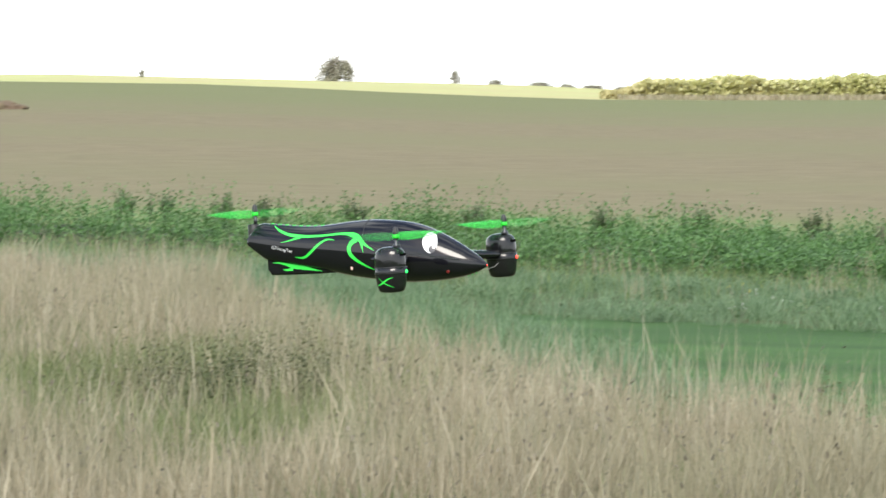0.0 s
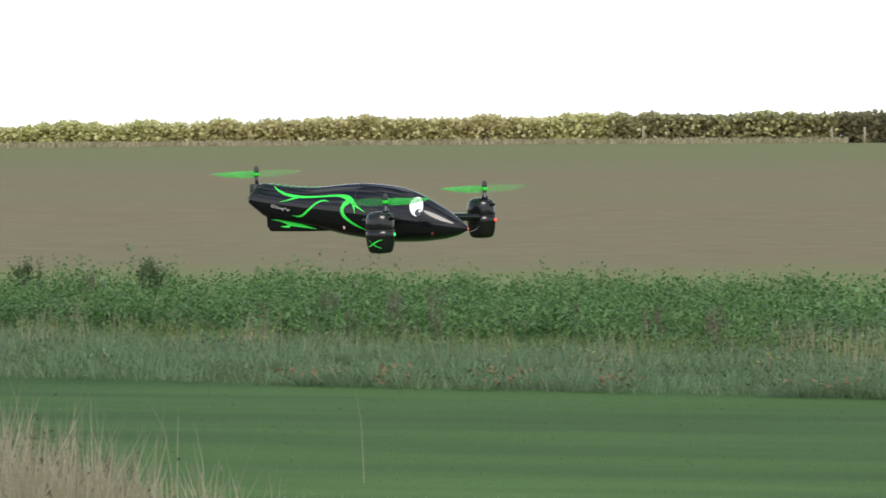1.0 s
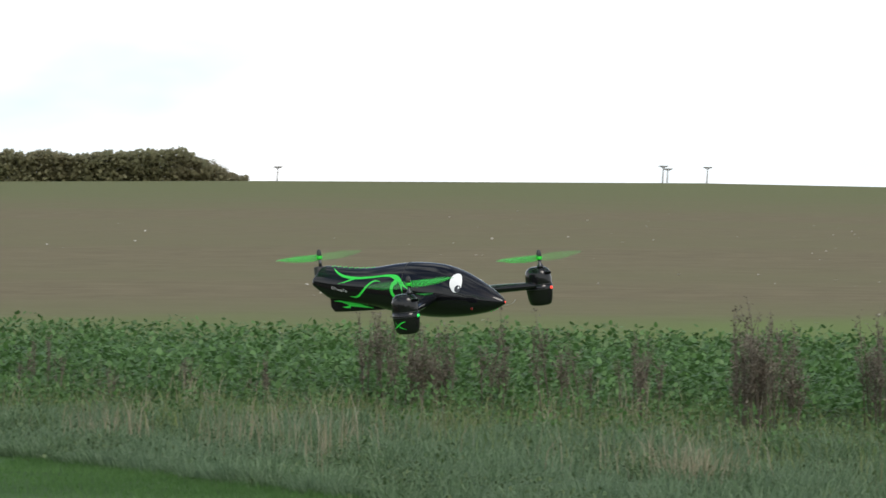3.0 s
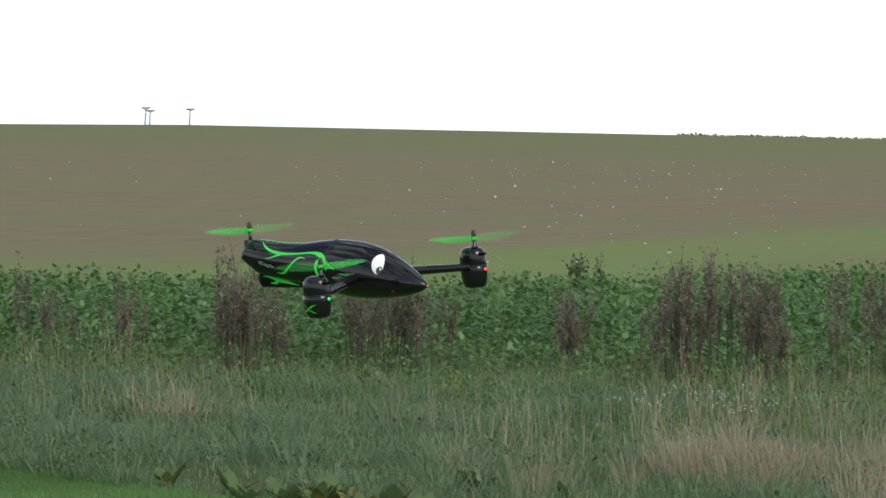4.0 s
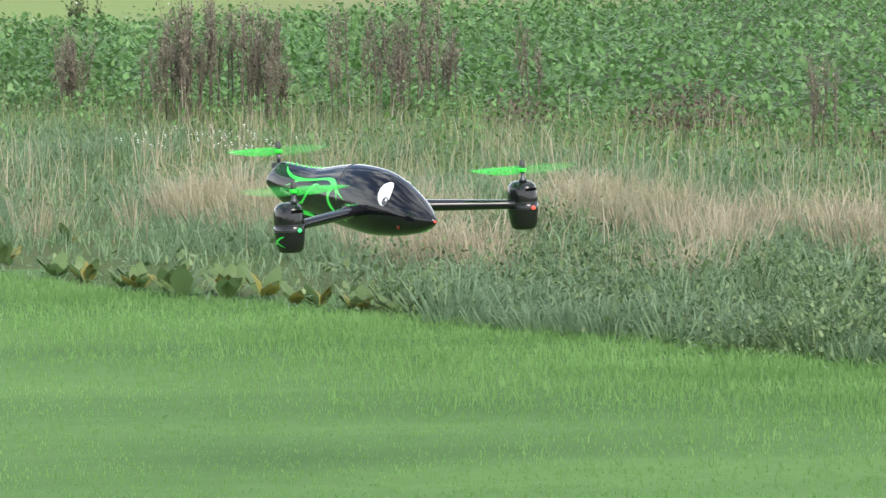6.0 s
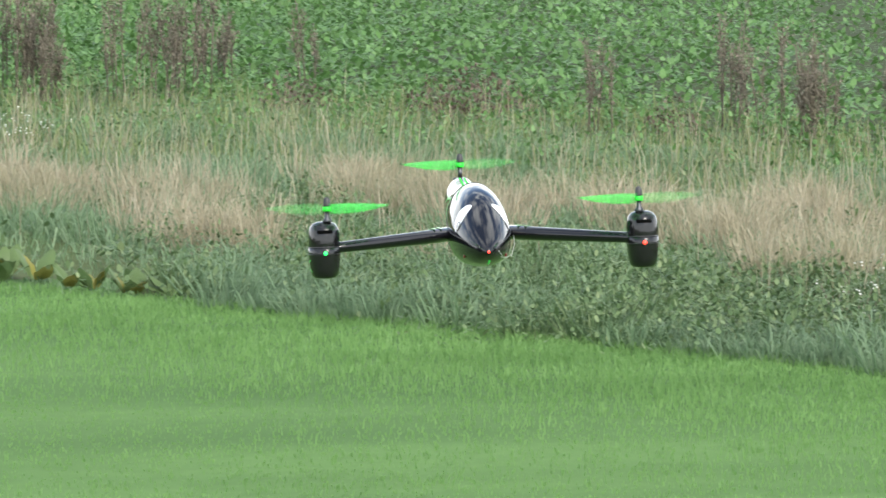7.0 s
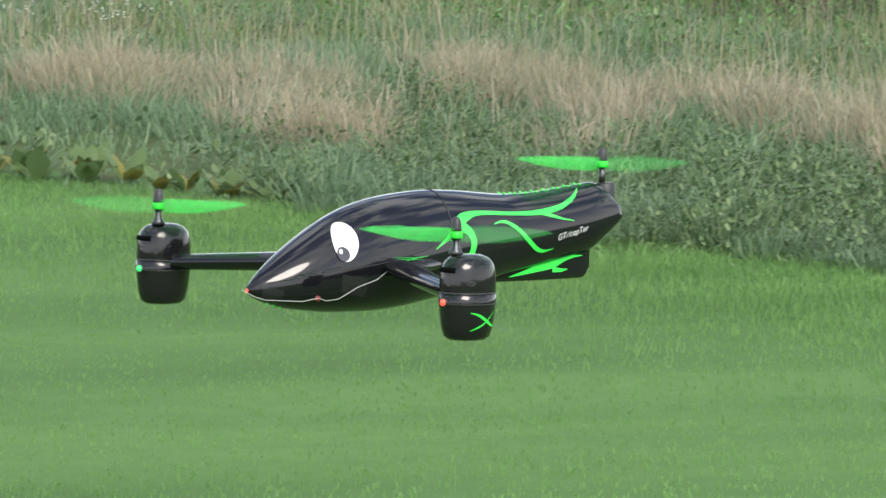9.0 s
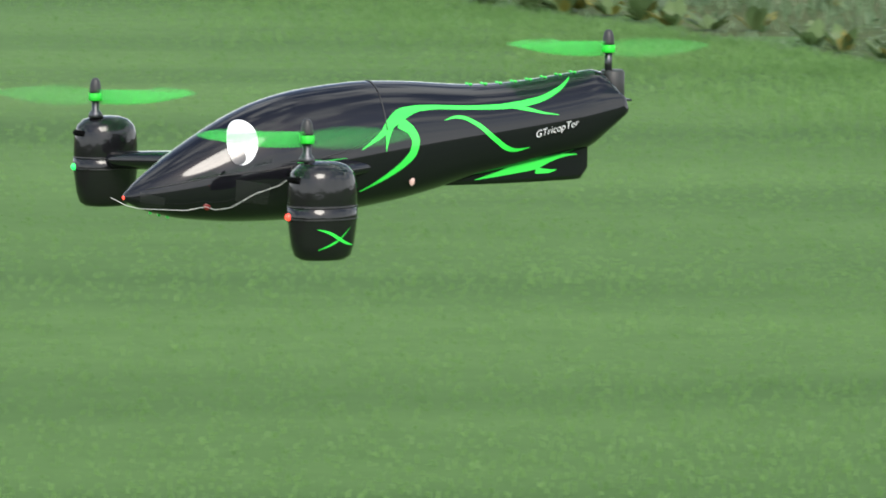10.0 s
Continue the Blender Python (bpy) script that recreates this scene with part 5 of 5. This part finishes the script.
        for pts in ([(-0.19, 0.086, 0.001), (-0.15, 0.1, 0.005), (-0.112, 0.122, 0.0008)], [(-0.165, 0.1, 0.001), (-0.142, 0.094, 0.005), (-0.115, 0.088, 0.001)], [(-0.15, 0.122, 0.0008), (-0.13, 0.11, 0.005), (-0.105, 0.104, 0.001)]):
            bm = bmesh.new()
            pr = None
            for x, y, wd in pts:
                f = (y - 0.05) / (POD_Y - 0.05)
                z = -0.099 - 0.020 * f + 0.0182 - 0.0055 * f
                pair = [bm.verts.new((x, side * (y - wd), z + 0.0006)), bm.verts.new((x, side * (y + wd), z + 0.0002))]
                if pr:
                    bm.faces.new((pr[0], pr[1], pair[1], pair[0]))
                pr = pair
            part("flame", bm, M_GREENVINYL, arm)
        # pod
        bm = lathe(POD_PROFILE, 40, (1.3, 1.0))
        bmesh.ops.translate(bm, verts=bm.verts, vec=(POD_X, side * POD_Y, 0))
        pod = part("motor_pod", bm, M_POD, root, "black barrel-shaped motor pod")
        bm = bmesh.new()
        r = pod_radius(-0.079) - 0.0012
        pts = [(POD_X + 1.3 * r * math.cos(a), side * POD_Y + r * math.sin(a), -0.0795) for a in np.linspace(-0.475, 0.475, 11)]
        tube(bm, pts, 0.0046, 8)
        part("air_slot", bm, M_VOID, pod, "black air slot")
        for zr in (-0.1145, -0.1305):
            bm = bmesh.new()
            pts = [(POD_X + 1.3 * (pod_radius(zr) + 0.0003) * math.cos(a), side * POD_Y + (pod_radius(zr) + 0.0003) * math.sin(a), zr) for a in np.linspace(0, 2 * math.pi, 41)[:-1]]
            tube(bm, pts + [pts[0]], 0.0009, 5)
            part("seam", bm, M_MATT, pod)
        dot("pod_light", (POD_X + 1.3 * pod_radius(-0.128) + 0.001, side * POD_Y, -0.128), 0.005, M_LED_R if side > 0 else M_LED_G, pod, "glowing red lamp" if side > 0 else "glowing green lamp")
        bm = bmesh.new()
        tube(bm, [(POD_X + 0.045, side * POD_Y, -0.128), (POD_X + 0.0487, side * POD_Y, -0.128)], 0.0075, 12)
        part("lamp_ring", bm, M_MATT, pod)
        # crossed strokes on the outer face
        for ends in (((-0.0160, -0.0150), (0.003, -0.002), (0.021, 0.0140)), ((-0.0175, 0.0125), (0.005, 0.001), (0.028, -0.0095))):
            bm = bmesh.new()
            rows = []
            for k in range(17):
                f = k / 16
                u = np.interp(f, [0, 0.5, 1], [e[0] for e in ends])
                v = np.interp(f, [0, 0.5, 1], [e[1] for e in ends]) + 0.0022 * (math.sin(f * 2 * math.pi) if ends[0][1] > 0 else -math.sin(f * math.pi))
                wd = 0.0016 * (0.25 + math.sin(math.pi * f))
                row = []
                for t in (-1, 1):
                    z = -0.1555 + v + t * wd
                    r = pod_radius(z) + 0.0006
                    a = side * math.pi / 2 + side * (u + t * wd * 0.4) / r
                    row.append(bm.verts.new((POD_X + 1.3 * r * math.cos(a), side * POD_Y + r * math.sin(a), z)))
                rows.append(row)
            for r0, r1 in zip(rows, rows[1:]):
                bm.faces.new((r0[0], r0[1], r1[1], r1[0]))
            part("cross_stroke", bm, M_GREENVINYL, pod)
        bm = lathe([(0.010, -0.057), (0.0115, -0.0555), (0.0085, -0.049), (0.0055, -0.046), (0.0055, -0.030)], 20)
        bmesh.ops.translate(bm, verts=bm.verts, vec=(0, side * 0.36, 0))
        part("motor_shaft", bm, M_METAL, root, "dark metal motor shaft")
        props.append(make_propeller(root, 0, side * 0.36, 0, side))
    props.append(make_propeller(root, -0.6455, 0, 0.077, 1))
    return root, props


TRICOPTER, PROPS = build_tricopter()

DRONE_ROWS = [
    (0.0, -6.4556, 13.2923, 1.3013, 1.78, -3.55, -0.22),
    (0.3, -6.0198, 14.0058, 1.3720, 2.70, -4.07, -5.99),
    (0.5, -5.6690, 14.3758, 1.4176, 3.56, -2.90, -8.83),
    (0.7, -5.3454, 14.8228, 1.4597, 3.41, -1.01, -8.94),
    (1.0, -4.7609, 15.4288, 1.5319, 2.83, -0.88, -8.89),
    (1.3, -4.1981, 15.8503, 1.5581, 2.98, -0.41, -10.25),
    (1.5, -3.7666, 16.0553, 1.5590, 3.99, -0.13, -12.38),
    (1.8, -3.0734, 16.4359, 1.5292, 6.12, -0.13, -17.64),
    (2.0, -2.6441, 16.5946, 1.4974, 6.04, -0.55, -22.61),
    (2.2, -2.2298, 16.6941, 1.4415, 6.62, -1.09, -27.29),
    (3.3, -0.2921, 16.5137, 1.3952, 6.05, -3.59, -35.89),
    (3.5, -0.0012, 16.4314, 1.3742, 5.94, -2.73, -37.57),
    (4.0, 0.6564, 15.9507, 1.2937, 6.04, -1.39, -44.90),
    (4.5, 1.1055, 15.3968, 1.2575, 5.56, -3.91, -53.63),
    (5.0, 1.4231, 14.7665, 1.0808, 3.01, -2.36, -55.59),
    (5.5, 1.6850, 14.3450, 0.9022, 2.76, -0.54, -59.44),
    (5.7, 1.7474, 13.8026, 0.8804, 2.90, -2.52, -60.72),
    (6.8, 2.2804, 11.8938, 0.8421, 1.47, -1.56, -88.64),
    (7.0, 2.3306, 11.4560, 0.8697, 1.77, -2.45, -96.67),
    (7.5, 2.3523, 10.7464, 0.9307, 2.29, -3.91, -118.79),
    (8.0, 2.1797, 10.2106, 0.9821, 1.19, -3.97, -134.90),
    (8.5, 1.8658, 9.6740, 0.9726, 0.51, -3.35, -141.04),
    (9.0, 1.3797, 9.1626, 0.8995, 0.56, -2.45, -147.92),
    (9.3, 1.0373, 8.8982, 0.8612, 0.53, -2.32, -150.96),
    (9.5, 0.7584, 8.7285, 0.8408, 0.72, -2.08, -152.47),
    (9.7, 0.4429, 8.5631, 0.8527, 0.57, -1.39, -152.88),
    (9.8, 0.2548, 8.4479, 0.9028, 0.65, -0.89, -153.24),
    (9.9, 0.1040, 8.3899, 0.9310, 0.63, -0.74, -153.23),
    (10.0, -0.1404, 8.3051, 0.9812, 0.43, -0.63, -152.84),
]


def motions():
    walk(TRICOPTER, [(t, pose(*r)) for t, *r in DRONE_ROWS])
    hubs = ((0.0, 0.36, -0.027), (0.0, -0.36, -0.027), (-0.6455, 0.0, 0.05))
    heads = [(r[0], r[6] + math.degrees(math.atan2(r[1], r[2]))) for r in DRONE_ROWS]
    for prop, hub, start, way in zip(PROPS, hubs, (192.0, -14.0, 190.0), (1, -1, 1)):
        rows = []
        for k in range(301):
            t = k / FPS
            # blades come round to the same bearing every half second
            rows.append((t, pose(*hub, 0, 0, start - interp(t, heads) + way * 72.0 * k)))
        walk(prop, rows)


motions()
